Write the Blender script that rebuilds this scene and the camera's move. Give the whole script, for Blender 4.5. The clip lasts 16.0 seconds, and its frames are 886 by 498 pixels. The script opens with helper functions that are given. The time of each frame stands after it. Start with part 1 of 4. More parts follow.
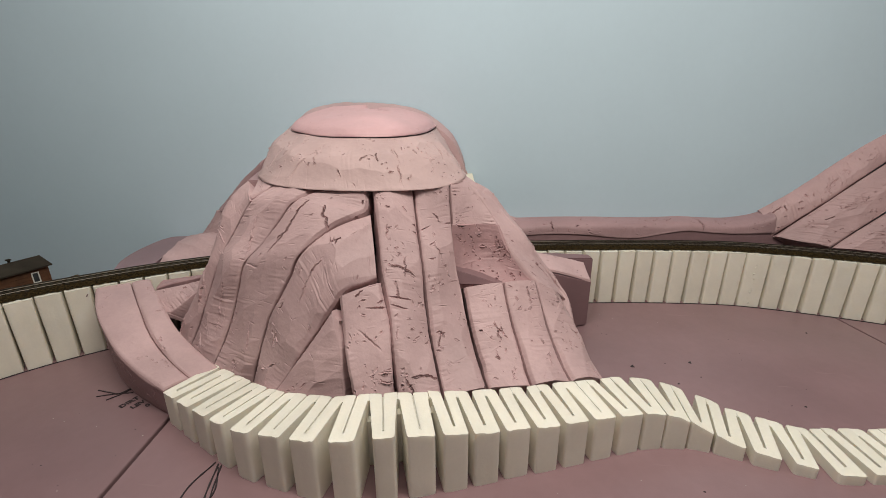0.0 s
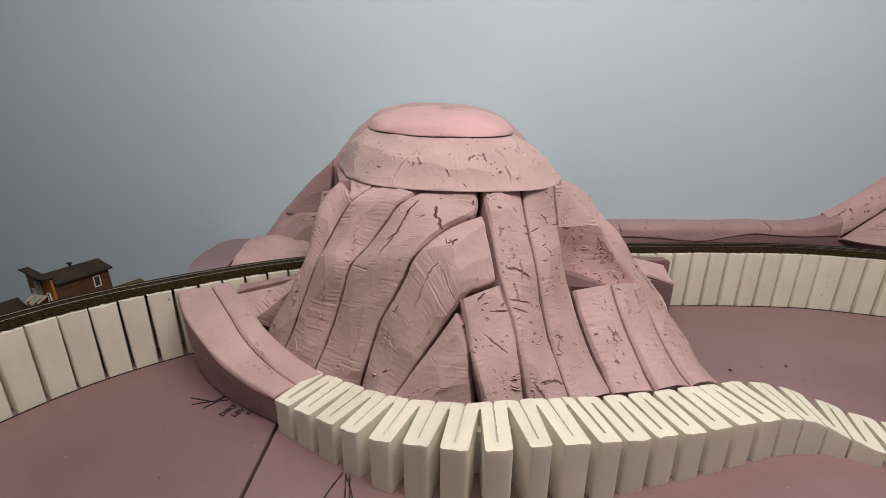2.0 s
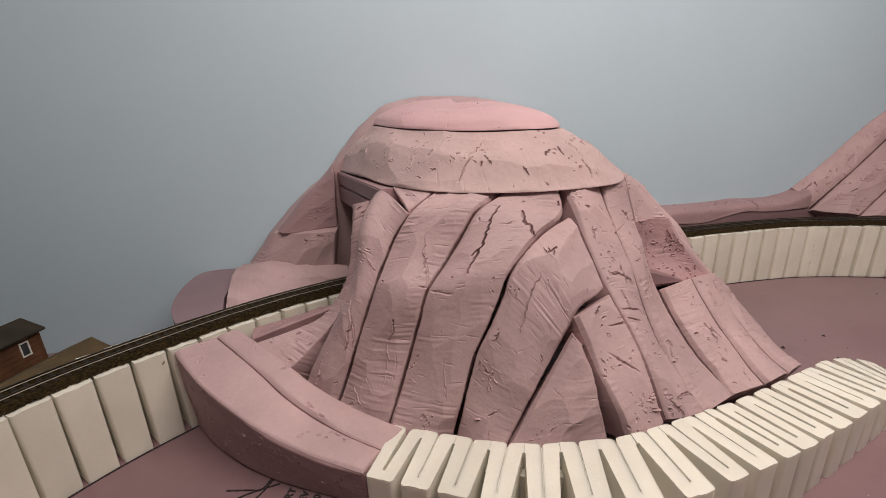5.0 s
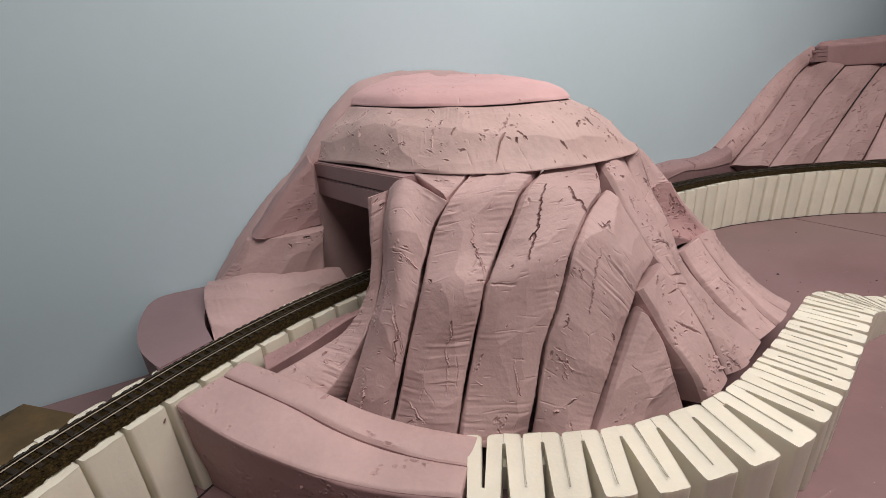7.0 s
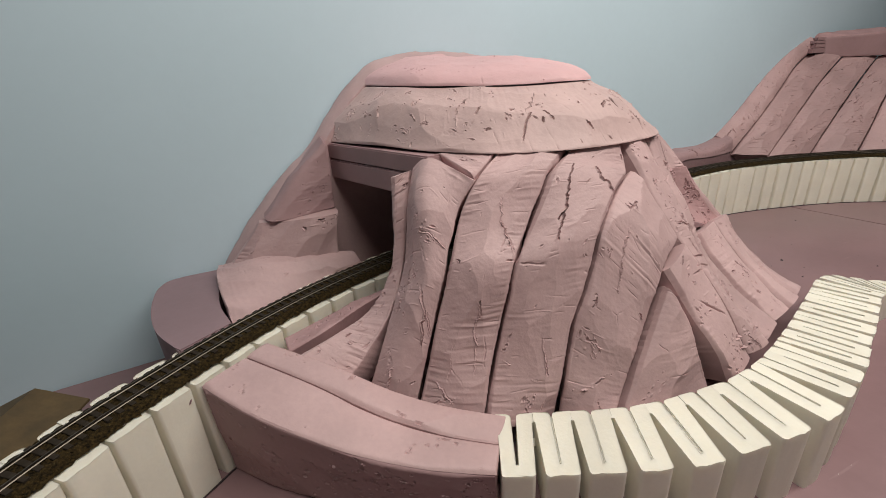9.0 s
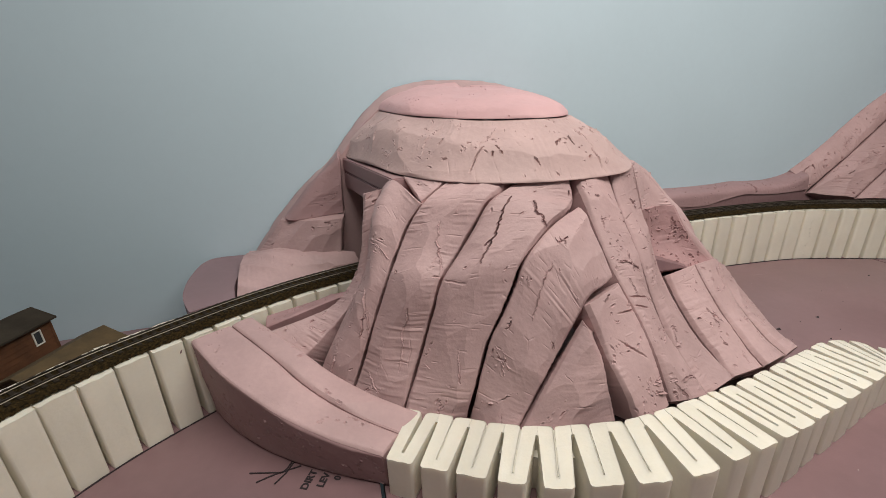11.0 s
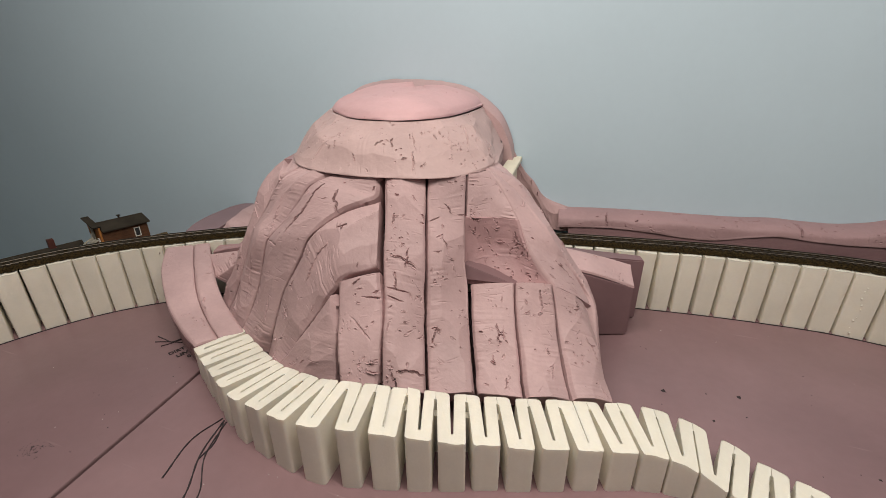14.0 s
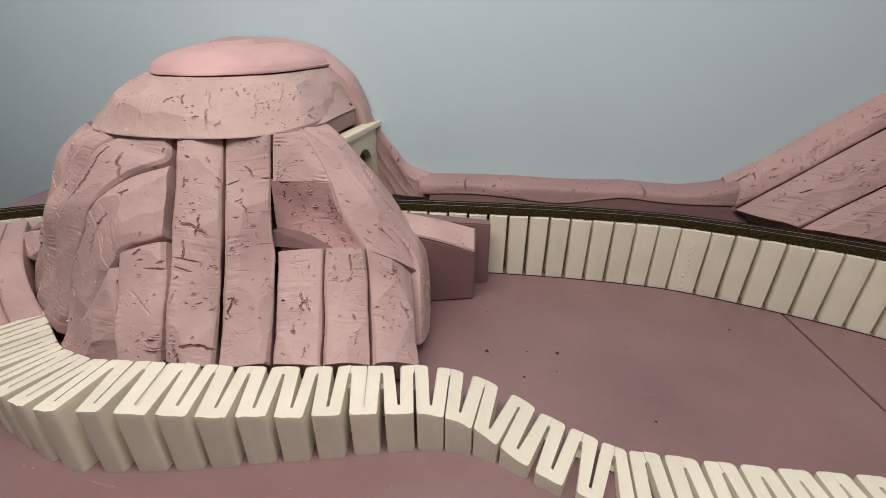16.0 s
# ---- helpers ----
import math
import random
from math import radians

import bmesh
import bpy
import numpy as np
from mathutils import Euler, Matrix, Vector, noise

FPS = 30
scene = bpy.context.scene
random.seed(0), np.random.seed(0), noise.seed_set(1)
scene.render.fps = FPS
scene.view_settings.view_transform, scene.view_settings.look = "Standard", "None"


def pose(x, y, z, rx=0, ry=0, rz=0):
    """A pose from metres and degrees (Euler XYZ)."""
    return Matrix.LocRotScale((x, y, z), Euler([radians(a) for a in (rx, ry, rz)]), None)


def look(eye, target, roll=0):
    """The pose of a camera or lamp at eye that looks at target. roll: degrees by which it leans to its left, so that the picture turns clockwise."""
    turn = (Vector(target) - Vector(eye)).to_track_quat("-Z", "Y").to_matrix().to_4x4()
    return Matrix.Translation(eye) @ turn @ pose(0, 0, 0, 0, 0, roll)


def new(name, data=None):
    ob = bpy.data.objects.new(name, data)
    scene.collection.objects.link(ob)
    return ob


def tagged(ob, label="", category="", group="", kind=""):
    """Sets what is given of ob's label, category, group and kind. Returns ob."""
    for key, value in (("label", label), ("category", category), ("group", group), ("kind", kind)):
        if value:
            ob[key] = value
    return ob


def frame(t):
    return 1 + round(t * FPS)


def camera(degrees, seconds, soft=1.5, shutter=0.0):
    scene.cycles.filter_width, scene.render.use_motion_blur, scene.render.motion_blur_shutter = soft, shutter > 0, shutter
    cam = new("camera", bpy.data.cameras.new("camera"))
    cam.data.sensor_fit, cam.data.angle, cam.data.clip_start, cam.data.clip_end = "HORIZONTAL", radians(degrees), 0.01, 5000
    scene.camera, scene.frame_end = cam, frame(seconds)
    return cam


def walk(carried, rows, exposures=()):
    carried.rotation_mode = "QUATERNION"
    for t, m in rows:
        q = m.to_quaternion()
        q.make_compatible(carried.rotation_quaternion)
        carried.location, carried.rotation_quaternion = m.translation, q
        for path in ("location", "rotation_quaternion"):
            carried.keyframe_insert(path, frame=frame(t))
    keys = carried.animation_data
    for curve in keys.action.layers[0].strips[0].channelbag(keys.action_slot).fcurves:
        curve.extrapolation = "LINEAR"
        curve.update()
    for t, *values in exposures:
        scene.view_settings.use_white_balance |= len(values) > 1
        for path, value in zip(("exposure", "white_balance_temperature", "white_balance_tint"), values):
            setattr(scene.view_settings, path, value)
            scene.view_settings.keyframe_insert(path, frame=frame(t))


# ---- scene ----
cam = camera(93.5, 16.0, soft=0.45)
PATH = [
    (0, (0.05, 0.292, 0.344), (-0.136, 2.18, -0.287), -0.2),
    (0.5, (0.011, 0.286, 0.347), (-0.189, 2.172, -0.29), 0.2),
    (1, (-0.015, 0.287, 0.346), (-0.211, 2.178, -0.276), 0.3),
    (1.5, (-0.052, 0.293, 0.341), (-0.24, 2.188, -0.27), 0.2),
    (2, (-0.092, 0.29, 0.338), (-0.246, 2.188, -0.275), 0.1),
    (2.5, (-0.121, 0.298, 0.33), (-0.232, 2.201, -0.276), -0.4),
    (3, (-0.141, 0.306, 0.327), (-0.205, 2.221, -0.246), -0.7),
    (3.5, (-0.168, 0.321, 0.33), (-0.179, 2.237, -0.241), -1.1),
    (4, (-0.206, 0.33, 0.327), (-0.144, 2.25, -0.23), -1.5),
    (4.2, (-0.219, 0.338, 0.331), (-0.13, 2.253, -0.239), -1.5),
    (6.3, (-0.35, 0.424, 0.33), (0.174, 2.231, -0.35), -3.9),
    (6.5, (-0.362, 0.431, 0.329), (0.199, 2.221, -0.364), -4.1),
    (7, (-0.387, 0.447, 0.332), (0.257, 2.197, -0.388), -4.4),
    (7.5, (-0.416, 0.463, 0.322), (0.286, 2.18, -0.425), -4.5),
    (8, (-0.428, 0.469, 0.323), (0.304, 2.168, -0.437), -4.4),
    (8.5, (-0.428, 0.466, 0.323), (0.3, 2.165, -0.44), -4.1),
    (8.7, (-0.426, 0.465, 0.322), (0.29, 2.17, -0.441), -3.9),
    (10.8, (-0.313, 0.382, 0.34), (0.009, 2.224, -0.37), -2.4),
    (11, (-0.288, 0.373, 0.345), (-0.029, 2.222, -0.371), -2.1),
    (11.5, (-0.232, 0.349, 0.36), (-0.143, 2.216, -0.351), -1.6),
    (12, (-0.165, 0.317, 0.374), (-0.238, 2.179, -0.352), -1.0),
    (12.5, (-0.088, 0.31, 0.366), (-0.342, 2.159, -0.353), -0.7),
    (13, (0.008, 0.329, 0.369), (-0.4, 2.137, -0.382), -0.8),
    (13.5, (0.085, 0.331, 0.366), (-0.449, 2.106, -0.386), -0.5),
    (14, (0.147, 0.344, 0.363), (-0.474, 2.084, -0.404), -0.4),
    (14.5, (0.2, 0.367, 0.356), (-0.454, 2.091, -0.417), -0.1),
    (15, (0.236, 0.384, 0.356), (-0.397, 2.106, -0.439), 0.0),
    (15.5, (0.269, 0.397, 0.348), (-0.285, 2.133, -0.476), 0.1),
    (16, (0.309, 0.405, 0.338), (-0.114, 2.161, -0.52), 0.2),
]
walk(cam, [(t, look(eye, target, roll)) for t, eye, target, roll in PATH],
     [(0.0, -0.45, 6500, 10), (1.0, -0.45, 6600, 12), (2.5, -0.47, 6680, 17), (4.0, -0.52, 6700, 18), (6.5, -0.42, 6640, 16), (8.5, -0.32, 6500, 10), (11.0, -0.38, 6500, 11), (13.0, -0.42, 6600, 12), (16.0, -0.48, 6700, 13)])

# ---- light: a small hobby room with one lamp inferred overhead and one added fill ----
world = bpy.data.worlds.new("room_air")
world.use_nodes = True
world.node_tree.nodes["Background"].inputs[0].default_value = (0.9, 0.95, 1.0, 1)
world.node_tree.nodes["Background"].inputs[1].default_value = 0.012
scene.world = world


def area_lamp(name, eye, target, power, size_x, size_y, colour):
    data = bpy.data.lights.new(name, "AREA")
    data.shape, data.size, data.size_y = "RECTANGLE", size_x, size_y
    data.energy, data.color = power, colour
    ob = new(name, data)
    ob.matrix_world = look(eye, target)
    return ob


area_lamp("unseen_light", (0.17, 0.45, 1.10), (0.17, 0.62, 0.0), 19.7, 1.4, 0.18, (1.0, 0.945, 0.86))
# unseen fill light added in front to brighten the back teeth at right
area_lamp("unseen_light", (0.7, -0.7, 1.45), (0.4, 0.95, 0.2), 2.6, 1.6, 0.3, (1.0, 0.95, 0.88))

# ---- materials ----


def material(name, colour, rough=0.7, metal=0.0, spread=0.12, coarse=9.0, fine=160.0, bump=0.25, bump_size=300.0, depth=0.0006, tint=None):
    """A surface with two scales of colour variation, fine relief and a slight change of roughness."""
    m = bpy.data.materials.new(name)
    m.use_nodes = True
    nt = m.node_tree
    n, lk = nt.nodes, nt.links
    bsdf = n["Principled BSDF"]
    co = n.new("ShaderNodeTexCoord")
    a, b, c = (n.new("ShaderNodeTexNoise") for _ in range(3))
    for tex, scale, detail in ((a, coarse, 4.0), (b, fine, 3.0), (c, bump_size, 3.0)):
        tex.inputs["Scale"].default_value, tex.inputs["Detail"].default_value = scale, detail
        lk.new(co.outputs["Object"], tex.inputs["Vector"])
    info = n.new("ShaderNodeObjectInfo")
    mix = n.new("ShaderNodeMix")
    mix.data_type, mix.blend_type = "RGBA", "MIX"
    lo = [max(0.0, x * (1 - spread)) for x in colour]
    hi = list(tint) if tint else [min(1.0, x * (1 + spread)) for x in colour]
    mix.inputs["A"].default_value, mix.inputs["B"].default_value = (*lo, 1), (*hi, 1)
    ramp = n.new("ShaderNodeMapRange")
    ramp.inputs["From Min"].default_value, ramp.inputs["From Max"].default_value = 0.3, 0.7
    lk.new(a.outputs["Fac"], ramp.inputs["Value"])
    lk.new(ramp.outputs["Result"], mix.inputs["Factor"])
    hsv = n.new("ShaderNodeHueSaturation")
    val = n.new("ShaderNodeMapRange")
    val.inputs["To Min"].default_value, val.inputs["To Max"].default_value = 1 - spread * 0.6, 1 + spread * 0.6
    lk.new(b.outputs["Fac"], val.inputs["Value"])
    lk.new(val.outputs["Result"], hsv.inputs["Value"])
    lk.new(mix.outputs["Result"], hsv.inputs["Color"])
    own = n.new("ShaderNodeMapRange")
    own.inputs["To Min"].default_value, own.inputs["To Max"].default_value = 0.95, 1.05
    lk.new(info.outputs["Random"], own.inputs["Value"])
    hsv2 = n.new("ShaderNodeHueSaturation")
    lk.new(own.outputs["Result"], hsv2.inputs["Value"])
    lk.new(hsv.outputs["Color"], hsv2.inputs["Color"])
    lk.new(hsv2.outputs["Color"], bsdf.inputs["Base Color"])
    rr = n.new("ShaderNodeMapRange")
    rr.inputs["To Min"].default_value, rr.inputs["To Max"].default_value = max(0.02, rough - 0.1), min(1.0, rough + 0.1)
    lk.new(a.outputs["Fac"], rr.inputs["Value"])
    lk.new(rr.outputs["Result"], bsdf.inputs["Roughness"])
    bsdf.inputs["Metallic"].default_value = metal
    bp = n.new("ShaderNodeBump")
    bp.inputs["Strength"].default_value, bp.inputs["Distance"].default_value = bump, depth
    lk.new(c.outputs["Fac"], bp.inputs["Height"])
    lk.new(bp.outputs["Normal"], bsdf.inputs["Normal"])
    return m




def let_light_in(m, weight, scale, radius):
    bsdf = m.node_tree.nodes["Principled BSDF"]
    bsdf.inputs["Subsurface Weight"].default_value, bsdf.inputs["Subsurface Scale"].default_value = weight, scale
    bsdf.inputs["Subsurface Radius"].default_value = radius


def scuffed(m, light, amount):
    """Pale drag marks and a worn bloom over a surface."""
    n, lk = m.node_tree.nodes, m.node_tree.links
    bsdf = n["Principled BSDF"]
    base_colour = bsdf.inputs["Base Color"].links[0].from_socket
    co = n.new("ShaderNodeTexCoord")
    way = n.new("ShaderNodeMapping")
    way.inputs["Rotation"].default_value, way.inputs["Scale"].default_value = (0, 0, 0.5), (7.0, 90.0, 7.0)
    streak, cloud = n.new("ShaderNodeTexNoise"), n.new("ShaderNodeTexNoise")
    streak.inputs["Scale"].default_value, streak.inputs["Detail"].default_value = 1.0, 2.0
    cloud.inputs["Scale"].default_value, cloud.inputs["Detail"].default_value = 5.0, 5.0
    lk.new(co.outputs["Object"], way.inputs["Vector"])
    lk.new(way.outputs["Vector"], streak.inputs["Vector"])
    lk.new(co.outputs["Object"], cloud.inputs["Vector"])
    cut, bloom = n.new("ShaderNodeMapRange"), n.new("ShaderNodeMapRange")
    for node, tex, a, b in ((cut, streak, 0.70, 0.76), (bloom, cloud, 0.45, 0.75)):
        node.inputs["From Min"].default_value, node.inputs["From Max"].default_value = a, b
        lk.new(tex.outputs["Fac"], node.inputs["Value"])
    cut.inputs["To Max"].default_value, bloom.inputs["To Max"].default_value = amount, amount * 0.45
    both = n.new("ShaderNodeMath")
    both.operation = "MAXIMUM"
    lk.new(cut.outputs["Result"], both.inputs[0])
    lk.new(bloom.outputs["Result"], both.inputs[1])
    mix = n.new("ShaderNodeMix")
    mix.data_type = "RGBA"
    mix.inputs["B"].default_value = (*light, 1)
    lk.new(both.outputs["Value"], mix.inputs["Factor"])
    lk.new(base_colour, mix.inputs["A"])
    lk.new(mix.outputs["Result"], bsdf.inputs["Base Color"])


# ring foam: rib foam with the lamp's beige warmth put into its colour
RINGFOAM = material("lamp_warmed_foam", (0.475, 0.336, 0.326), 0.62, spread=0.10, coarse=14, fine=220, bump=0.3, bump_size=420, depth=0.0006)
# smooth mauve foam with shade on beams and sides put into its tone
BEAMFOAM = material("shade_toned_mauve_foam", (0.34, 0.215, 0.222), 0.58, spread=0.10, coarse=14, fine=220, bump=0.25, bump_size=420, depth=0.0005)
# hill foam: dusty mauve, lightened to offset lamp falloff at the far end
HILLFOAM = material("falloff_mauve_foam", (0.435, 0.285, 0.285), 0.62, spread=0.10, coarse=14, fine=220, bump=0.3, bump_size=420, depth=0.0006)
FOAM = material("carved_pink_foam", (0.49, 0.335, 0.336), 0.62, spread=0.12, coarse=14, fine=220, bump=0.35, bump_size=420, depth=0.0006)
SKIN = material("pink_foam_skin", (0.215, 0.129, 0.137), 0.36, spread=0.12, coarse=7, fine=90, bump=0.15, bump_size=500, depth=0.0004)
BOARD = material("scuffed_foam_skin", (0.228, 0.139, 0.147), 0.36, spread=0.12, coarse=7, fine=90, bump=0.15, bump_size=500, depth=0.0004)
scuffed(BOARD, (0.36, 0.25, 0.255), 0.42)
# fresh pink of the scoop, darkened to hold the hollow's shade
SCOOP = material("shade_toned_pink_foam", (0.41, 0.25, 0.255), 0.6, spread=0.1, coarse=40, fine=200, bump=0.4, bump_size=420, depth=0.0007)
SLAB = material("mauve_foam_board", (0.255, 0.170, 0.187), 0.55, spread=0.1, coarse=9, fine=120, bump=0.2, bump_size=420, depth=0.0005)
CAPFOAM = material("fresh_pink_foam", (0.60, 0.372, 0.385), 0.6, spread=0.07, coarse=16, fine=160, bump=0.35, bump_size=420, depth=0.0007)
WHITE = material("white_bead_foam", (0.785, 0.75, 0.65), 0.6, spread=0.05, coarse=20, fine=300, bump=0.3, bump_size=330, depth=0.0006)
BLUE = material("blue_wall_paint", (0.52, 0.655, 0.735), 0.75, spread=0.03, coarse=3, fine=80, bump=0.12, bump_size=260, depth=0.0004)
ROOM = material("plain_room_paint", (0.50, 0.49, 0.47), 0.8, spread=0.04, coarse=2, fine=40)
BALLAST = material("brown_ballast", (0.010, 0.007, 0.0035), 0.95, spread=0.5, coarse=420, fine=1000, bump=1.0, bump_size=700, depth=0.002, tint=(0.055, 0.036, 0.013))
TIE = material("dark_tie_plastic", (0.030, 0.023, 0.017), 0.7, spread=0.3, coarse=80, fine=400)
STEEL = material("rail_metal", (0.175, 0.153, 0.127), 0.48, metal=1.0, spread=0.15, coarse=60, fine=300, bump=0.05)
# tunnel lining: the darkness inside is put into the foam colour
TUNNEL = material("shade_dark_lining", (0.085, 0.058, 0.062), 0.7, spread=0.15, coarse=9, fine=120, bump=0.2, bump_size=420, depth=0.0005)
INK = material("black_marker_ink", (0.03, 0.022, 0.025), 0.6, spread=0.2)
CREAM = material("cream_cast_portal", (0.72, 0.68, 0.55), 0.6, spread=0.06, coarse=20, fine=200)
WOOD = material("brown_board_wall", (0.105, 0.043, 0.018), 0.7, spread=0.25, coarse=60, fine=400)
ORANGE = material("orange_board_front", (0.40, 0.155, 0.035), 0.7, spread=0.3, coarse=60, fine=400)
ROOF = material("dark_felt_roof", (0.042, 0.035, 0.027), 0.85, spread=0.25, coarse=40, fine=500)
TANROOF = material("tan_plank_roof", (0.085, 0.056, 0.024), 0.8, spread=0.25, coarse=60, fine=300)
REDWOOD = material("dark_red_boards", (0.075, 0.021, 0.014), 0.7, spread=0.3, coarse=60, fine=400)
GREYWOOD = material("weathered_grey_wood", (0.38, 0.36, 0.30), 0.8, spread=0.3, coarse=120, fine=500)
PAINT = material("white_trim_paint", (0.7, 0.68, 0.62), 0.6, spread=0.1, coarse=60)
GLASS = material("dark_window_pane", (0.05, 0.055, 0.06), 0.1, spread=0.2, coarse=60, bump=0.0)
for m in (BALLAST, TIE, ROOF):
    m.node_tree.nodes["Principled BSDF"].inputs["Specular IOR Level"].default_value = 0.12
let_light_in(WHITE, 0.35, 0.007, (1.0, 0.9, 0.78))

# ---- mesh helpers ----


def mesh_part(name, verts, faces, mat, parent=None, label="", angle=35.0):
    me = bpy.data.meshes.new(name)
    me.from_pydata([tuple(map(float, v)) for v in verts], [], [tuple(map(int, f)) for f in faces])
    me.validate()
    bm = bmesh.new()
    bm.from_mesh(me)
    bmesh.ops.recalc_face_normals(bm, faces=bm.faces)
    bm.to_mesh(me)
    bm.free()
    for p in me.polygons:
        p.use_smooth = True
    me.set_sharp_from_angle(angle=radians(angle))
    me.materials.append(mat)
    ob = new(name, me)
    if parent:
        ob.parent = parent
    return tagged(ob, label)


def bm_part(name, bm, mat, parent=None, label="", angle=35.0):
    me = bpy.data.meshes.new(name)
    bmesh.ops.recalc_face_normals(bm, faces=bm.faces)
    bm.to_mesh(me)
    bm.free()
    for p in me.polygons:
        p.use_smooth = True
    me.set_sharp_from_angle(angle=radians(angle))
    me.materials.append(mat)
    ob = new(name, me)
    if parent:
        ob.parent = parent
    return tagged(ob, label)


def thing(name, place, label, category, group="", kind=""):
    ob = new(name)
    ob.location = place
    ob.empty_display_size = 0.02
    return tagged(ob, label, category, group, kind)


def under(ob, parent):
    """Make ob a part of parent, staying where it is."""
    ob.parent = parent
    ob.matrix_parent_inverse = Matrix.Translation(parent.location).inverted()
    return ob


def spline(points, n):
    """n points evenly along a smooth curve through the given ones."""
    p = np.array(points, float)
    if len(p) == 2:
        return p[0] + (p[1] - p[0]) * np.linspace(0, 1, n)[:, None]
    q = np.vstack([2 * p[0] - p[1], p, 2 * p[-1] - p[-2]])
    out = []
    for i in range(1, len(q) - 2):
        for t in np.linspace(0, 1, 24, endpoint=False):
            a, b, c, d = q[i - 1], q[i], q[i + 1], q[i + 2]
            out.append(0.5 * (2 * b + (c - a) * t + (2 * a - 5 * b + 4 * c - d) * t * t + (3 * b - a - 3 * c + d) * t ** 3))
    out = np.array(out + [p[-1]])
    s = np.r_[0, np.cumsum(np.linalg.norm(np.diff(out, axis=0), axis=1))]
    u = np.linspace(0, s[-1], n)
    return np.stack([np.interp(u, s, out[:, k]) for k in range(out.shape[1])], 1)


def lattice(x, y, seed):
    """Smooth value noise in -1..1 over two arrays."""
    def cell(i, j):
        h = np.sin(i * 127.1 + j * 311.7 + seed * 74.7) * 43758.5453
        return (h - np.floor(h)) * 2 - 1
    i, j = np.floor(x), np.floor(y)
    f, g = x - i, y - j
    f, g = f * f * (3 - 2 * f), g * g * (3 - 2 * g)
    return (cell(i, j) * (1 - f) + cell(i + 1, j) * f) * (1 - g) + (cell(i, j + 1) * (1 - f) + cell(i + 1, j + 1) * f) * g


def carving(s, v, seed, length, width, cuts=1.0, gouges=20, tears=1, facets=1.0, reach_most=0.008, slashes=()):
    """How far a knife-carved foam face stands proud (metres) at the places s along and v across it. slashes: cuts as (s, v, s, v, width, depth), the places as shares of the face."""
    rng = np.random.default_rng(seed)
    area = length * width
    d = 0.0003 * lattice(s / 0.035, v / 0.03, seed) + 0.00013 * lattice(s / 0.005, v / 0.006, seed + 1) + 0.00006 * lattice(s / 0.0022, v / 0.0022, seed + 5)
    # flats left by the knife, each with its own tilt, meeting in crisp ridges
    k = max(3, int(length * max(width, 0.03) / 0.0013))
    cs, cv, cj = rng.uniform(0, length, k), rng.uniform(0, width, k), rng.uniform(0, 0.0012, k)
    ta, tb = rng.normal(0, 0.055, k), rng.normal(0, 0.06, k)
    wob_s, wob_v = s + 0.002 * lattice(s / 0.012, v / 0.012, seed + 6), v + 0.002 * lattice(s / 0.012, v / 0.012, seed + 7)
    flat, second = np.full(s.shape, 9.0), np.full(s.shape, 9.0)
    for a in range(k):
        x, y = wob_s - cs[a], wob_v - cv[a]
        h = 1.6 * x ** 2 + 7.0 * y ** 2 + cj[a] + ta[a] * x + tb[a] * y
        second = np.minimum(second, np.maximum(flat, h))
        flat = np.minimum(flat, h)
    d += (np.clip(flat, -0.003, 0.0045) - 0.001) * facets
    # here and there the ridge between two flats has torn open
    torn = np.clip(lattice(s / 0.016 + 3, v / 0.016, seed + 8) * 3.0 - 1.5, 0, 1) * (0.5 + 0.5 * lattice(s / 0.0016, v / 0.0016, seed + 9))
    d -= 0.0018 * min(1.0, facets) * torn * np.clip(1 - (second - flat) / 0.00022, 0, 1)
    # saw marks across the strip, in patches
    patch = np.clip(lattice(s / 0.04 + 7, v / 0.03, seed + 2) * 2.2 - 0.1, 0, 1)
    saw = lattice(s / 0.0029 + 0.8 * lattice(s / 0.03, v / 0.02, seed + 3), v / 0.045, seed + 4)
    d += 0.00056 * cuts * patch * np.sign(saw) * np.abs(saw) ** 1.5
    # long fine scratches across the strip
    for _ in range(int(area / 0.0005 * min(1.5, cuts))):
        ms, mv, ang, half = rng.uniform(0, length), rng.uniform(0, width), 1.57 + rng.normal(0, 0.16), rng.uniform(0.003, 0.011)
        x, y = s - ms, v - mv
        q, r = x * math.cos(ang) + y * math.sin(ang), -x * math.sin(ang) + y * math.cos(ang)
        d += rng.choice((-0.00055, -0.0004, 0.0004)) * np.clip(1 - np.abs(r) / 0.0009, 0, 1) * np.clip(2 - 2 * np.abs(q) / half, 0, 1)
    # ragged cracks with lifted flakes, short slashes, and crumbs
    segs = []

    def crack(x, y, ang, reach, wd, dp, forks=True, rough=0.36, whole=False):
        gone = 0.0
        while gone < reach:
            ln = rng.uniform(0.0008, 0.0026)
            a = ang + rng.normal(0, rough)
            nx, ny = x + ln * math.cos(a), y + ln * math.sin(a)
            g = math.sin(math.pi * min(1.0, (gone + 0.3 * ln) / reach)) ** 0.6
            if whole or rng.random() < 0.85:
                wide, deep = (rng.uniform(0.85, 1.2), rng.uniform(0.8, 1.1)) if whole else (rng.uniform(0.6, 1.5), rng.uniform(0.4, 1.3))
                segs.append((x, y, nx, ny, wd * wide, dp * g * deep, 0.0 if wd > 0.00045 and whole else rng.uniform(0.3, 2.2) if whole else rng.uniform(-0.3, 1.3)))
            if forks and rng.random() < 0.12:
                crack(nx, ny, a + rng.choice((-1, 1)) * rng.uniform(0.5, 1.4), rng.uniform(0.002, 0.006), wd * 0.8, dp * 0.7, False)
            x, y, gone = nx, ny, gone + ln

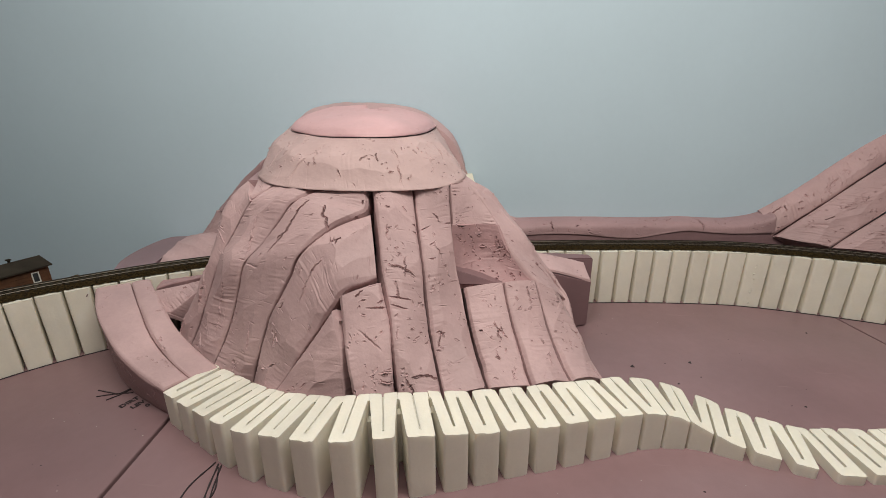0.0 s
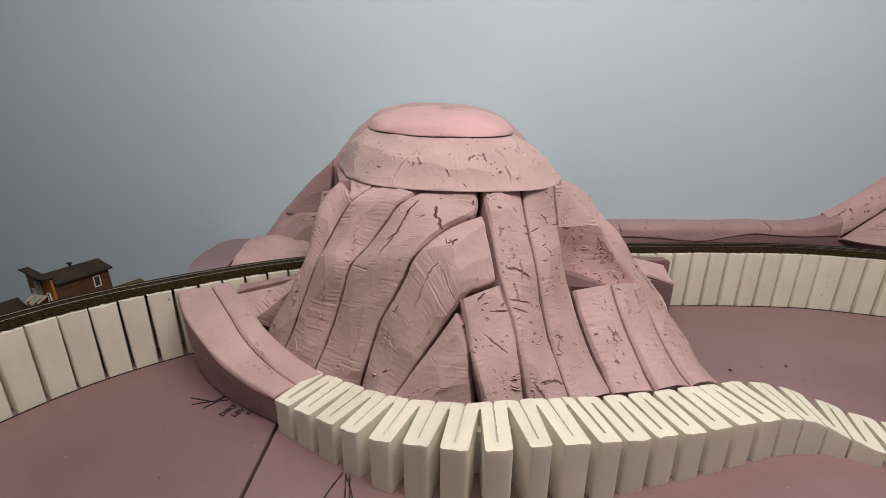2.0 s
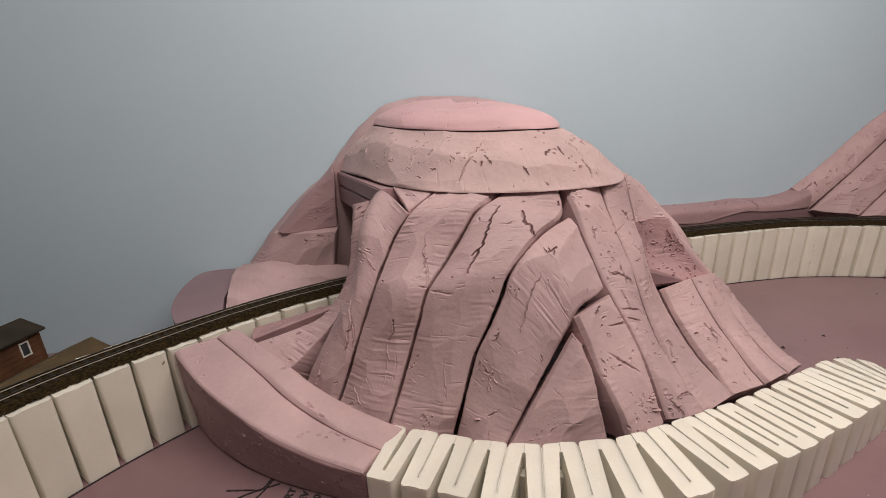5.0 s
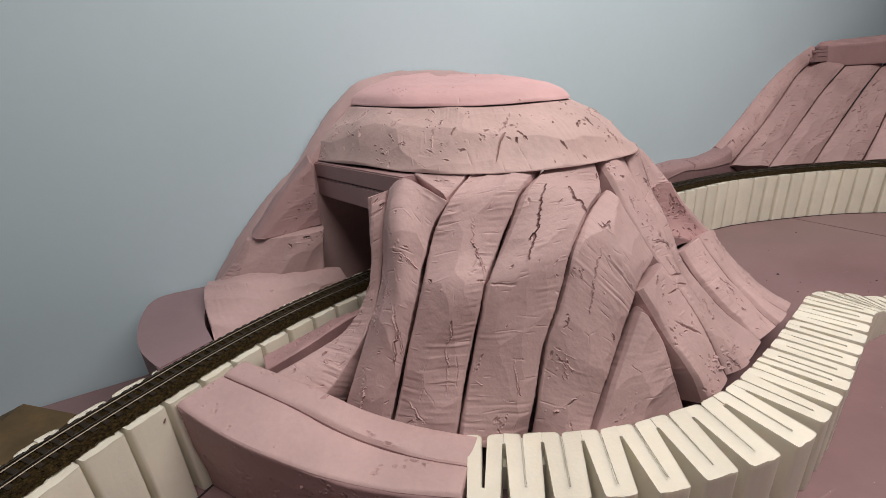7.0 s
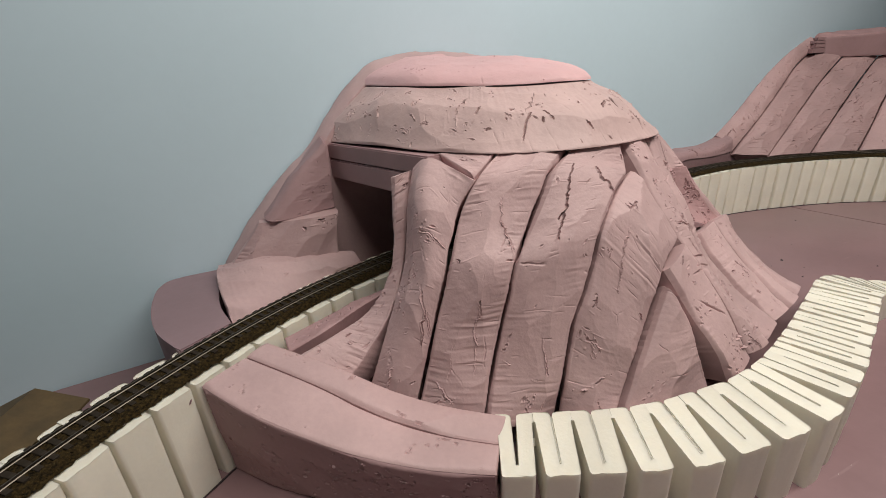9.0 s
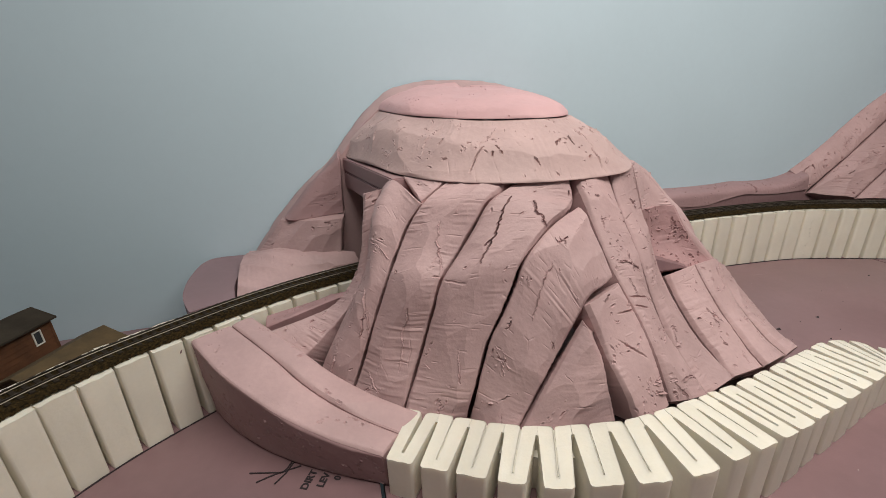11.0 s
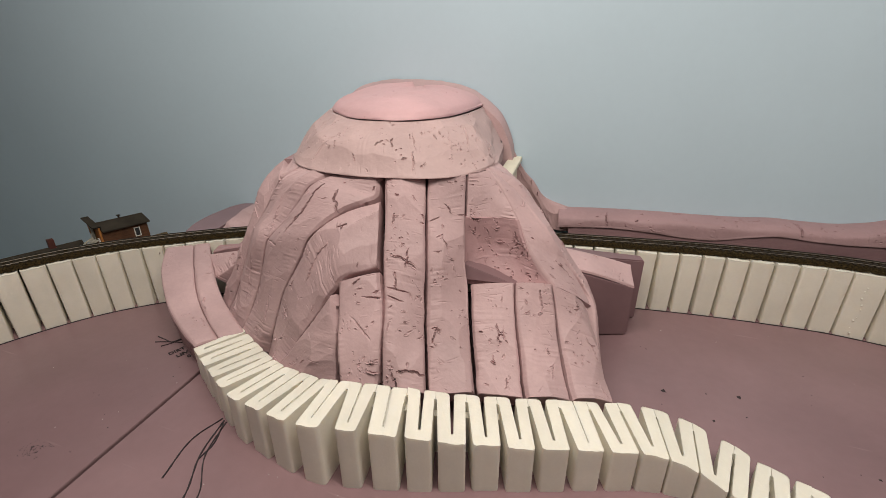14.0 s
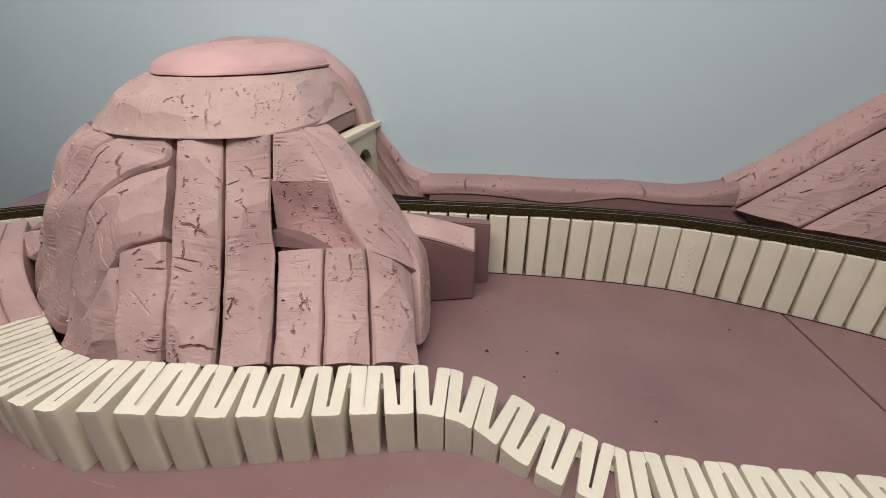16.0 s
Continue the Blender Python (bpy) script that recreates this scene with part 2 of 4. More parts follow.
    for _ in range(tears):
        x, y = rng.uniform(0.0, 0.35) * length, rng.uniform(0.2, 0.8) * width
        while x < length * rng.uniform(0.8, 1.0):
            reach = rng.uniform(0.006, 0.028)
            crack(x, y, rng.normal(0, 0.35), reach, rng.uniform(0.0003, 0.0005), rng.uniform(0.0010, 0.0026))
            x, y = x + 0.85 * reach + rng.uniform(0.008, 0.06), np.clip(y + rng.normal(0, 0.009), 0.1 * width, 0.9 * width)
    for a, b, a2, b2, wd, dp in slashes:
        a, b, a2, b2 = a * length, b * width, a2 * length, b2 * width
        crack(a, b, math.atan2(b2 - b, a2 - a), math.hypot(a2 - a, b2 - b), wd, dp * (0.65 if wd < 0.00045 else 1.0), False, 0.34 if wd < 0.00045 else 0.10, True)
    for _ in range(gouges // 4):
        crack(rng.uniform(0, length), rng.uniform(0.05, 0.95) * width, rng.choice((0.0, 1.2, 1.57)) + rng.normal(0, 0.5), rng.uniform(0.002, reach_most), 0.00042, rng.uniform(0.0009, 0.0022), False)
    for ax, ay, bx, by, wd, dp, lip in segs:
        near = (np.abs(s - (ax + bx) / 2) < 0.006) & (np.abs(v - (ay + by) / 2) < 0.006)
        if not near.any():
            continue
        dx, dy = bx - ax, by - ay
        x, y = s[near] - ax, v[near] - ay
        q = np.clip((x * dx + y * dy) / (dx * dx + dy * dy), 0, 1)
        dist = np.hypot(x - q * dx, y - q * dy)
        sidew = np.sign(x * dy - y * dx)
        cut = -dp * np.clip(1.6 - dist / wd, 0, 1)
        flake = 0.9 * lip * dp * np.clip(1 - np.abs(dist - 2.4 * wd) / (1.6 * wd), 0, 1) * (sidew > 0)
        d[near] = np.where(cut < 0, np.minimum(d[near], d[near] * 0.2 + cut), d[near] + np.maximum(flake, 0) * 0.9)
    # pits in loose clusters, and a few crumbs standing proud
    spots = [(rng.uniform(0, length), rng.uniform(0, width)) for _ in range(max(1, gouges // 12))]
    for _ in range(int(gouges * 1.3)):
        c = spots[rng.integers(len(spots))] if rng.random() < 0.7 else (rng.uniform(0, length), rng.uniform(0, width))
        ms, mv, r, ang, lean = c[0] + rng.normal(0, 0.009), c[1] + rng.normal(0, 0.005), rng.uniform(0.0004, 0.0009), rng.normal(0, 0.7), rng.uniform(0.25, 1.0)
        near = (np.abs(s - ms) < 0.005) & (np.abs(v - mv) < 0.005)
        x, y = s[near] - ms, v[near] - mv
        x, y = x * math.cos(ang) + y * math.sin(ang), y * math.cos(ang) - x * math.sin(ang)
        far = np.hypot(x * lean, y) / r
        up = rng.choice((-1.9, -1.9, 0.9))
        d[near] += up * 1.1 * r * np.clip(1.4 - far, 0, 1)
        if up < 0:
            d[near] += 0.6 * r * np.clip(1 - np.abs(far - 1.9) / 0.7, 0, 1) * (y > 0)
    return d


def carved(name, rows, mat, parent, seed, depth=0.04, step=0.0014, bulge=0.0046, edge=0.0012, round_edge=0.0020, label="", back=None, facing=None, inset=0.0, **kw):
    """A piece of carved foam. rows: two or more curves along the piece, across its face; depth: its thickness behind the face."""
    length = max(np.linalg.norm(np.diff(spline(r, 40), axis=0), axis=1).sum() for r in rows)
    n = max(6, int(length / step))
    curves = np.stack([spline(r, n) for r in rows])
    if inset:
        for a, q in ((0, 1), (-1, -2)):
            way = curves[q] - curves[a]
            gap = np.linalg.norm(way, axis=1, keepdims=True)
            along = np.linspace(0, length, n)[:, None]
            wander = inset * (1.0 + 0.35 * lattice(along / 0.02, 0 * along + q, seed + 9) + 0.12 * lattice(along / 0.003, 0 * along + q, seed + 8))
            curves[a] += way / (gap + 1e-9) * np.minimum(wander, 0.3 * gap)
    width = max(np.linalg.norm(np.diff(curves, axis=0), axis=2).sum(0))
    m = max(5, int(width / step))
    grid = np.stack([spline(curves[:, i], m) for i in range(n)])
    ds, dv = np.gradient(grid, axis=0), np.gradient(grid, axis=1)
    nor = np.cross(ds, dv)
    nor /= np.linalg.norm(nor, axis=2, keepdims=True) + 1e-12
    side = np.array(facing, float) if facing else grid.mean((0, 1)) - np.array((-0.13, 1.02, 0.02))
    if (nor.mean((0, 1)) * side).sum() < 0:
        nor = -nor
    s = np.linspace(0, length, n)[:, None] * np.ones((1, m))
    across = np.r_[[np.zeros(n)], np.cumsum(np.linalg.norm(np.diff(grid, axis=1), axis=2), axis=1).T].T
    v = across
    w = across[:, -1:] + 1e-9
    f = v / w
    lift = bulge * (1 - np.abs(2 * f - 1) ** 2.6)
    rim = np.minimum(np.minimum(v, w - v), np.minimum(s, length - s) * 7.0)
    lift -= edge * np.clip(1 - rim / round_edge, 0, 1) ** 2
    lift += carving(s, v, seed, length, width, **kw) * np.clip(rim / 0.003, 0.3, 1)
    front = grid + nor * lift[..., None]
    inward = -nor * depth if back is None else np.broadcast_to(np.array(back, float), nor.shape)
    verts = list(front.reshape(-1, 3))
    faces = [(i * m + j, i * m + j + 1, (i + 1) * m + j + 1, (i + 1) * m + j) for i in range(n - 1) for j in range(m - 1)]
    ring = [(i, 0) for i in range(n)] + [(n - 1, j) for j in range(1, m)] + [(i, m - 1) for i in range(n - 2, -1, -1)] + [(0, j) for j in range(m - 2, 0, -1)]
    base = len(verts)
    for i, j in ring:
        verts.append(grid[i, j] + inward[i, j])
    k = len(ring)
    for a in range(k):
        b = (a + 1) % k
        faces.append((ring[a][0] * m + ring[a][1], ring[b][0] * m + ring[b][1], base + b, base + a))
    # rear face: strips between the two long edges
    left = [base + i for i in range(n)]
    right = [base + n - 1 + m - 1 + i for i in range(n)][::-1]
    for i in range(n - 1):
        faces.append((left[i], left[i + 1], right[i + 1], right[i]))
    ob = mesh_part(name, verts, faces, mat, None, label, 28.0)
    return under(ob, parent)

# ---- the setting ----
ALONG = Vector((0.994, 0.109, 0.0))   # the way the wall runs
OUT = Vector((0.109, -0.994, 0.0))    # out of the wall, towards the room
WALL0 = Vector((0.0, 1.104, 0.0))


def wall_place(a, o, z):
    """A place a metres along the wall, o metres out of it, at height z."""
    return WALL0 + ALONG * a + OUT * o + Vector((0, 0, z))


def box_between(name, a0, a1, o0, o1, z0, z1, mat, bevel=0.0, parent=None, label=""):
    bm = bmesh.new()
    vs = [bm.verts.new(wall_place(a, o, z)) for z in (z0, z1) for a, o in ((a0, o0), (a1, o0), (a1, o1), (a0, o1))]
    for f in ((0, 1, 2, 3), (4, 5, 6, 7), (0, 1, 5, 4), (1, 2, 6, 5), (2, 3, 7, 6), (3, 0, 4, 7)):
        bm.faces.new([vs[i] for i in f])
    if bevel:
        bmesh.ops.bevel(bm, geom=bm.edges, offset=bevel, segments=2, affect="EDGES")
    return bm_part(name, bm, mat, parent, label)


tagged(box_between("wall_north", -3.2, 3.2, -0.1, 0.0, -1.0, 2.0, BLUE), "smooth wall painted pale sky blue behind the layout", "wall", kind="structure")
tagged(box_between("wall_south", -3.2, 3.2, 3.6, 3.7, -1.0, 2.0, ROOM), "plain pale room wall", "wall", kind="structure")
tagged(box_between("wall_west", -2.2, -2.1, -0.1, 3.7, -1.0, 2.0, BLUE), "plain pale blue room wall", "wall", kind="structure")
tagged(box_between("wall_east", 3.2, 3.3, -0.1, 3.7, -1.0, 2.0, BLUE), "plain pale blue room wall", "wall", kind="structure")
tagged(box_between("ceiling", -3.3, 3.3, -0.1, 3.7, 2.0, 2.1, ROOM), "plain pale ceiling", "ceiling", kind="structure")
tagged(box_between("floor", -3.3, 3.3, -0.1, 3.7, -1.1, -1.0, ROOM), "plain floor under the layout", "floor", kind="structure")

# the flat foam boards that carry the layout, with open joints between them
base = thing("layout_base", wall_place(0.2, 0.9, -0.05), "flat mauve foam boards laid edge to edge as layout base", "table", kind="structure")
for a0, a1 in ((-0.935, -0.3605), (-0.3565, 0.6478), (0.6502, 2.4)):
    under(box_between("foam_board", a0, a1, 0.002, 1.05, -0.05, 0.0, BOARD, 0.0008), base)


def ink(name, points, width, parent, n=24):
    """A dark line lying on the boards."""
    p = spline([(x, y, 0.0) for x, y in points], n)
    t = np.gradient(p, axis=0)
    t /= np.linalg.norm(t, axis=1, keepdims=True)
    side = np.stack([-t[:, 1], t[:, 0], 0 * t[:, 0]], 1)
    wob = width * (0.4 + 0.12 * np.sin(np.arange(n) * 1.7))[:, None]
    verts = np.vstack([p + side * wob + (0, 0, 0.0012), p - side * wob + (0, 0, 0.0012), p + side * wob + (0, 0, 0.0), p - side * wob])
    faces = [(i, i + 1, n + i + 1, n + i) for i in range(n - 1)]
    faces += [(i, i + 1, 2 * n + i + 1, 2 * n + i) for i in range(n - 1)] + [(n + i, n + i + 1, 3 * n + i + 1, 3 * n + i) for i in range(n - 1)]
    return under(mesh_part(name, verts, faces, INK), parent)


# ---- the raised line at the back: risers, ballast and track ----
BACK_EDGE = [(-0.72, 0.36), (-0.69, 0.48), (-0.655, 0.585), (-0.613, 0.681), (-0.572, 0.739), (-0.515, 0.793), (-0.445, 0.848), (-0.36, 0.897), (-0.25, 0.94),
             (-0.1, 0.979), (0.05, 1.0), (0.2, 1.02), (0.352, 1.036), (0.488, 1.040), (0.56, 1.031), (0.66, 1.006), (0.75, 0.976), (0.83, 0.935), (0.95, 0.85), (1.03, 0.76)]
RISER_W = 0.0635
BACK_H = 0.1016


def offset_curve(points, shift, n=900):
    """The curve, moved sideways to its left, evenly sampled."""
    p = spline([(x, y) for x, y in points], n)
    t = np.gradient(p, axis=0)
    t /= np.linalg.norm(t, axis=1, keepdims=True)
    return spline((p + np.stack([-t[:, 1], t[:, 0]], 1) * shift)[::6], n)


class Way:
    """A plan curve with its arc length, left normal and curvature."""

    def __init__(self, p):
        self.p = p
        self.s = np.r_[0, np.cumsum(np.linalg.norm(np.diff(p, axis=0), axis=1))]
        t = np.gradient(p, self.s, axis=0)
        self.t = t / np.linalg.norm(t, axis=1, keepdims=True)
        head = np.unwrap(np.arctan2(self.t[:, 1], self.t[:, 0]))
        k = np.gradient(head, self.s)
        self.k = np.convolve(np.pad(k, 20, mode="edge"), np.ones(41) / 41, "valid")
        self.length = self.s[-1]

    def at(self, s, u=0.0):
        c = np.array([np.interp(s, self.s, self.p[:, i]) for i in (0, 1)])
        t = np.array([np.interp(s, self.s, self.t[:, i]) for i in (0, 1)])
        t /= np.linalg.norm(t)
        return c + np.array([-t[1], t[0]]) * u

    def heading(self, s):
        t = [np.interp(s, self.s, self.t[:, i]) for i in (0, 1)]
        return math.atan2(t[1], t[0])

    def bend(self, s):
        return float(np.interp(s, self.s, self.k))


def riser(way, bounds, height, label, seed, slot=0.0022, web=0.011, flare=0.0, wide=1.0, open_from=9.0, shut=0.0006, lip=1.0, tight=False):
    """A strip of white foam cut from both sides into a zigzag of teeth. bounds: the arc lengths of the cuts from the near side; height: a function of the arc length; flare: how much wider the cuts are at the foot."""
    mid = way.at((bounds[0] + bounds[-1]) / 2)
    ob = thing("foam_riser", (mid[0], mid[1], 0.0), label, "riser", "white zigzag risers under the lines")
    rng = random.Random(seed)
    w = RISER_W / 2
    for a, b in zip(bounds, bounds[1:]):
        pitch, mids = b - a, (a + b) / 2
        k = way.bend(mids)
        solid = pitch - 2 * slot
        near = max(0.0006, (pitch - solid / max(0.6, 1 + k * w)) / 2)
        opened = way.at(mids)[0] > open_from
        far = max(0.0014 if opened else 0.00006, (pitch - solid / max(0.6, 1 - k * w)) / 2)
        j, dy, g = rng.uniform(-0.0007, 0.0007), rng.uniform(-0.0009, 0.0009), rng.uniform(0.85, 1.2)
        closed = (k > 0.6 or tight and a > bounds[0]) and not opened
        near, far = near * g * wide, shut * g if closed else far * g
        root_a, root_b = min(0.0011, 0.00006 + 0.7 * far), min(0.0014, 0.0003 + 0.5 * near)
        f0, f1, r = a + near, b - near, min(0.0018, pitch * 0.08)
        front = [(f0, -w + dy + 1.6 * r), (f0 + 0.5 * r, -w + dy + 0.5 * r)] + [(f0 + 1.6 * r + (f1 - f0 - 3.2 * r) * q / 4, -w + dy + rng.uniform(0.0, 0.0006)) for q in range(5)] + [(f1 - 0.5 * r, -w + dy + 0.5 * r), (f1, -w + dy + 1.6 * r)]
        k0 = len(front)
        e = min(0.0042, pitch * 0.13) * (1.0 if far > 0.0005 else 0.5)
        arc = [0.0, 0.45, 0.9, 1.5708]
        right = [(mids + far + j + e * (1 - math.cos(t)), w - e * (1 - math.sin(t))) for t in arc][::-1]
        left = [(mids - far + j - e * (1 - math.cos(t)), w - e * (1 - math.sin(t))) for t in arc]
        plan = front + [(b - root_b, w - web), (b - 0.0001, w - web), (b - 0.0001, w)] + right + [(mids + root_a + j, -w + web), (mids - root_a + j, -w + web)] + left + [(a + 0.0001, w), (a + 0.0001, w - web), (a + root_b, w - web)]
        lift, tip = rng.uniform(-0.0007, 0.0007), rng.uniform(-0.02, 0.02)
        bm = bmesh.new()
        n, low, top = len(plan), [], []
        for q, (s, u) in enumerate(plan):
            x, y = way.at(s, u)
            top.append(bm.verts.new((x, y, height(s) + lift + tip * (s - mids) + rng.uniform(-0.0003, 0.0003) - (rng.choice((0, 0, 0.0002, 0.0006)) if q < k0 else 0))))
            foot = s + (flare if q < 2 else -flare if k0 - 2 <= q < k0 else 0.0)
            x, y = way.at(foot, u)
            low.append(bm.verts.new((x, y, 0.0)))
        cap = bm.faces.new(top)
        bm.faces.new(low[::-1])
        for q in range(n):
            bm.faces.new((low[q], low[(q + 1) % n], top[(q + 1) % n], top[q]))
        soft = rng.uniform(0.0005, 0.0008) * lip
        flush = [top[q].co.to_2d() for q in (k0 + 1, k0 + 2, n - 3, n - 2)]
        for inset, sink in ((soft * 0.8, 0.8), (soft * 1.0, 0.45), (soft * 1.4, 0.2)):
            ring = list(cap.verts)
            bmesh.ops.inset_region(bm, faces=[cap], thickness=inset, use_even_offset=False)
            for v in ring:
                if all((v.co.to_2d() - f).length > 0.0022 for f in flush):
                    v.co.z -= soft * sink
        # fill added below the top of the cuts so they look pale inside
        pale_fills = [(b - 1.1 * near, b + 1.1 * near, 0.4 * w, w - web + 0.001, rng.uniform(0.012, 0.018))]
        if closed:
            pale_fills.append((mids + j - 0.0016, mids + j + 0.0016, web - w - 0.001, w - 0.004, 2.6 * shut * rng.uniform(0.7, 1.2)))
        for s0, s1, u0, u1, sunk in pale_fills:
            fill = [way.at(s, u) for s, u in ((s0, u0), (s1, u0), (s1, u1), (s0, u1))]
            lower = [bm.verts.new((x, y, 0.001)) for x, y in fill]
            upper = [bm.verts.new((x, y, max(0.002, height(mids) - max(0.0017, sunk)))) for x, y in fill]
            bm.faces.new(upper)
            for q in range(4):
                bm.faces.new((lower[q], lower[(q + 1) % 4], upper[(q + 1) % 4], upper[q]))
        under(bm_part("tooth", bm, WHITE, None, "", 62.0), ob)
    return ob


back_way = Way(offset_curve(BACK_EDGE, RISER_W / 2))


def arc_near(way, x, y):
    return float(way.s[np.argmin(np.hypot(way.p[:, 0] - x, way.p[:, 1] - y))])


def steps(start, gap, count):
    return [start + gap * k for k in range(count + 1)]


tall = "tall white foam riser with slits, carrying the raised track"
riser(back_way, steps(0.0244, 0.0325, 19), lambda s: BACK_H, tall, 11, slot=0.0021, flare=0.0012, lip=1.3)
riser(back_way, steps(0.6419, 0.0325, 19), lambda s: BACK_H, tall, 12, slot=0.0021, flare=0.0012, lip=1.3)
riser(back_way, steps(1.2594, 0.0326, 11), lambda s: BACK_H, tall, 13, slot=0.0021, flare=0.0012, lip=1.3)
last = riser(back_way, [1.618] + steps(1.659, 0.0306, 17), lambda s: BACK_H, tall, 14, slot=0.0021, flare=0.0012, lip=1.3)


for i in range(9):
    bm = bmesh.new()
    bmesh.ops.create_icosphere(bm, subdivisions=1, radius=random.Random(i).uniform(0.0008, 0.0017))
    bead = bm_part("bead", bm, WHITE)
    x, y = back_way.at(1.6385 + 0.002 * math.sin(i * 5.1), -RISER_W / 2)
    bead.matrix_world = pose(x, y, 0.008 + 0.0095 * i + 0.002 * math.sin(i * 3.7))
    under(bead, last)


def sweep(way, profile, s0, s1, step, closed=True):
    """Vertices and faces of a profile of (u, z) swept along the way."""
    n = max(2, int((s1 - s0) / step))
    ss = np.linspace(s0, s1, n)
    verts = []
    for s in ss:
        for u, z in profile:
            x, y = way.at(s, u)
            verts.append((x, y, z))
    m = len(profile)
    faces = []
    for i in range(n - 1):
        for j in range(m if closed else m - 1):
            k = (j + 1) % m
            faces.append((i * m + j, i * m + k, (i + 1) * m + k, (i + 1) * m + j))
    if closed:
        faces += [tuple(range(m)), tuple((n - 1) * m + j for j in range(m))[::-1]]
    return verts, faces


T0, T1 = 0.01, back_way.length - 0.01
RAIL_U = 0.00825
track = thing("railway_track", (*back_way.at(0.6), BACK_H), "dark sleepered model railway track on brown ballast", "track")
bed_profile = spline([(-0.0215, 0.0), (-0.0200, 0.0022), (-0.0182, 0.0044), (-0.0160, 0.0058), (-0.013, 0.0060), (-0.008, 0.0060), (-0.003, 0.0062), (0.003, 0.0062), (0.008, 0.0060), (0.013, 0.0058), (0.0165, 0.0050), (0.0195, 0.0022), (0.0215, 0.0)], 34)
verts, faces = sweep(back_way, [(u, BACK_H + z + 0.0002) for u, z in bed_profile.tolist()], T0, T1, 0.0016)
rng = np.random.default_rng(4)
verts = np.array(verts)
verts += rng.normal(0, 0.0005, verts.shape)
under(mesh_part("ballast_bed", verts, faces, BALLAST, None, "coarse brown ballast", 80.0), track)
for u in (-RAIL_U, RAIL_U):
    z = BACK_H + 0.0074
    prof = [(u - 0.0009, z), (u + 0.0009, z), (u + 0.0003, z + 0.0005), (u + 0.0003, z + 0.0015), (u + 0.00038, z + 0.0017), (u + 0.00038, z + 0.0023), (u - 0.00038, z + 0.0023), (u - 0.00038, z + 0.0017), (u - 0.0003, z + 0.0015), (u - 0.0003, z + 0.0005)]
    v, f = sweep(back_way, prof, T0, T1, 0.008)
    under(mesh_part("rail", v, f, STEEL, None, "thin worn metal rail", 30.0), track)
bm = bmesh.new()
bmesh.ops.create_cube(bm, size=1.0)
for v in bm.verts:
    v.co = (v.co.x * 0.0041, v.co.y * 0.030, v.co.z * 0.0022)
bmesh.ops.bevel(bm, geom=bm.edges, offset=0.0003, segments=1, affect="EDGES")
tie = bm_part("tie", bm, TIE)
tie_gap = 0.0088
for i in range(int((T1 - T0) / tie_gap)):
    s = T0 + i * tie_gap
    ob = tie if i == 0 else new("tie", tie.data)
    x, y = back_way.at(s)
    ob.matrix_world = pose(x, y, BACK_H + 0.0063, 0, 0, math.degrees(back_way.heading(s)) + random.uniform(-1.5, 1.5))
    under(ob, track)

# a small nick in one of the tall teeth
nick = bmesh.new()
bmesh.ops.create_icosphere(nick, subdivisions=1, radius=0.0016)
nick = bm_part("nick", nick, SKIN)
x, y = back_way.at(arc_near(back_way, -0.525, 0.80), -RISER_W / 2 - 0.0002)
nick.matrix_world = pose(x, y, 0.0915, 0, 35, 40) @ Matrix.Diagonal((0.5, 0.5, 1.6, 1))
under(nick, bpy.data.objects["foam_riser"])

# ---- the low riser along the front, climbing and falling ----
FRONT_EDGE = [(-0.313, 0.659), (-0.253, 0.627), (-0.19, 0.595), (-0.126, 0.577), (-0.07, 0.571), (-0.016, 0.581), (0.061, 0.606), (0.124, 0.628),
              (0.182, 0.648), (0.236, 0.667), (0.280, 0.669), (0.319, 0.658), (0.36, 0.646), (0.40, 0.638), (0.45, 0.640), (0.52, 0.646), (0.60, 0.658), (0.75, 0.68)]
front_way = Way(offset_curve(FRONT_EDGE, RISER_W / 2))
HEIGHTS = [(-0.31, 0.040), (-0.22, 0.050), (-0.13, 0.064), (-0.06, 0.0735), (-0.01, 0.071), (0.05, 0.061), (0.12, 0.055), (0.18, 0.051), (0.225, 0.046), (0.26, 0.040), (0.295, 0.027), (0.325, 0.018), (0.36, 0.014), (0.4, 0.012), (0.8, 0.012)]


def front_height(s):
    x = front_way.at(s)[0]
    return float(np.interp(x, [a for a, _ in HEIGHTS], [b for _, b in HEIGHTS]))


riser(front_way, steps(0.0035, 0.0325, 7) + [0.2632, 0.2938, 0.3262], front_height, "low white foam riser curving round the foot of the mountain", 21, wide=1.45, tight=True)
riser(front_way, [0.3266] + steps(0.3555, 0.0313, 23), front_height, "white foam riser falling away to the boards", 22, wide=1.3, slot=0.0023, open_from=0.20, shut=0.00022)

# a thin dark line along the foot of the raised line
line = [tuple(back_way.at(v, -RISER_W / 2 - 0.0012)) for v in np.linspace(0.02, back_way.length - 0.02, 60)]
ink("guide_line", line, 0.0015, base, 240)

# ---- the carved mountain ----
mountain = thing("foam_mountain", (-0.14, 0.85, 0.0), "rounded model mountain of carved pink foam strips with tunnel", "mountain")


def rib(seed, *rows, **kw):
    opts = dict(depth=0.034, gouges=16, tears=2, inset=0.0017, step=0.00066, facets=0.9)
    opts.update(kw)
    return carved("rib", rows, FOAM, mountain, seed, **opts)


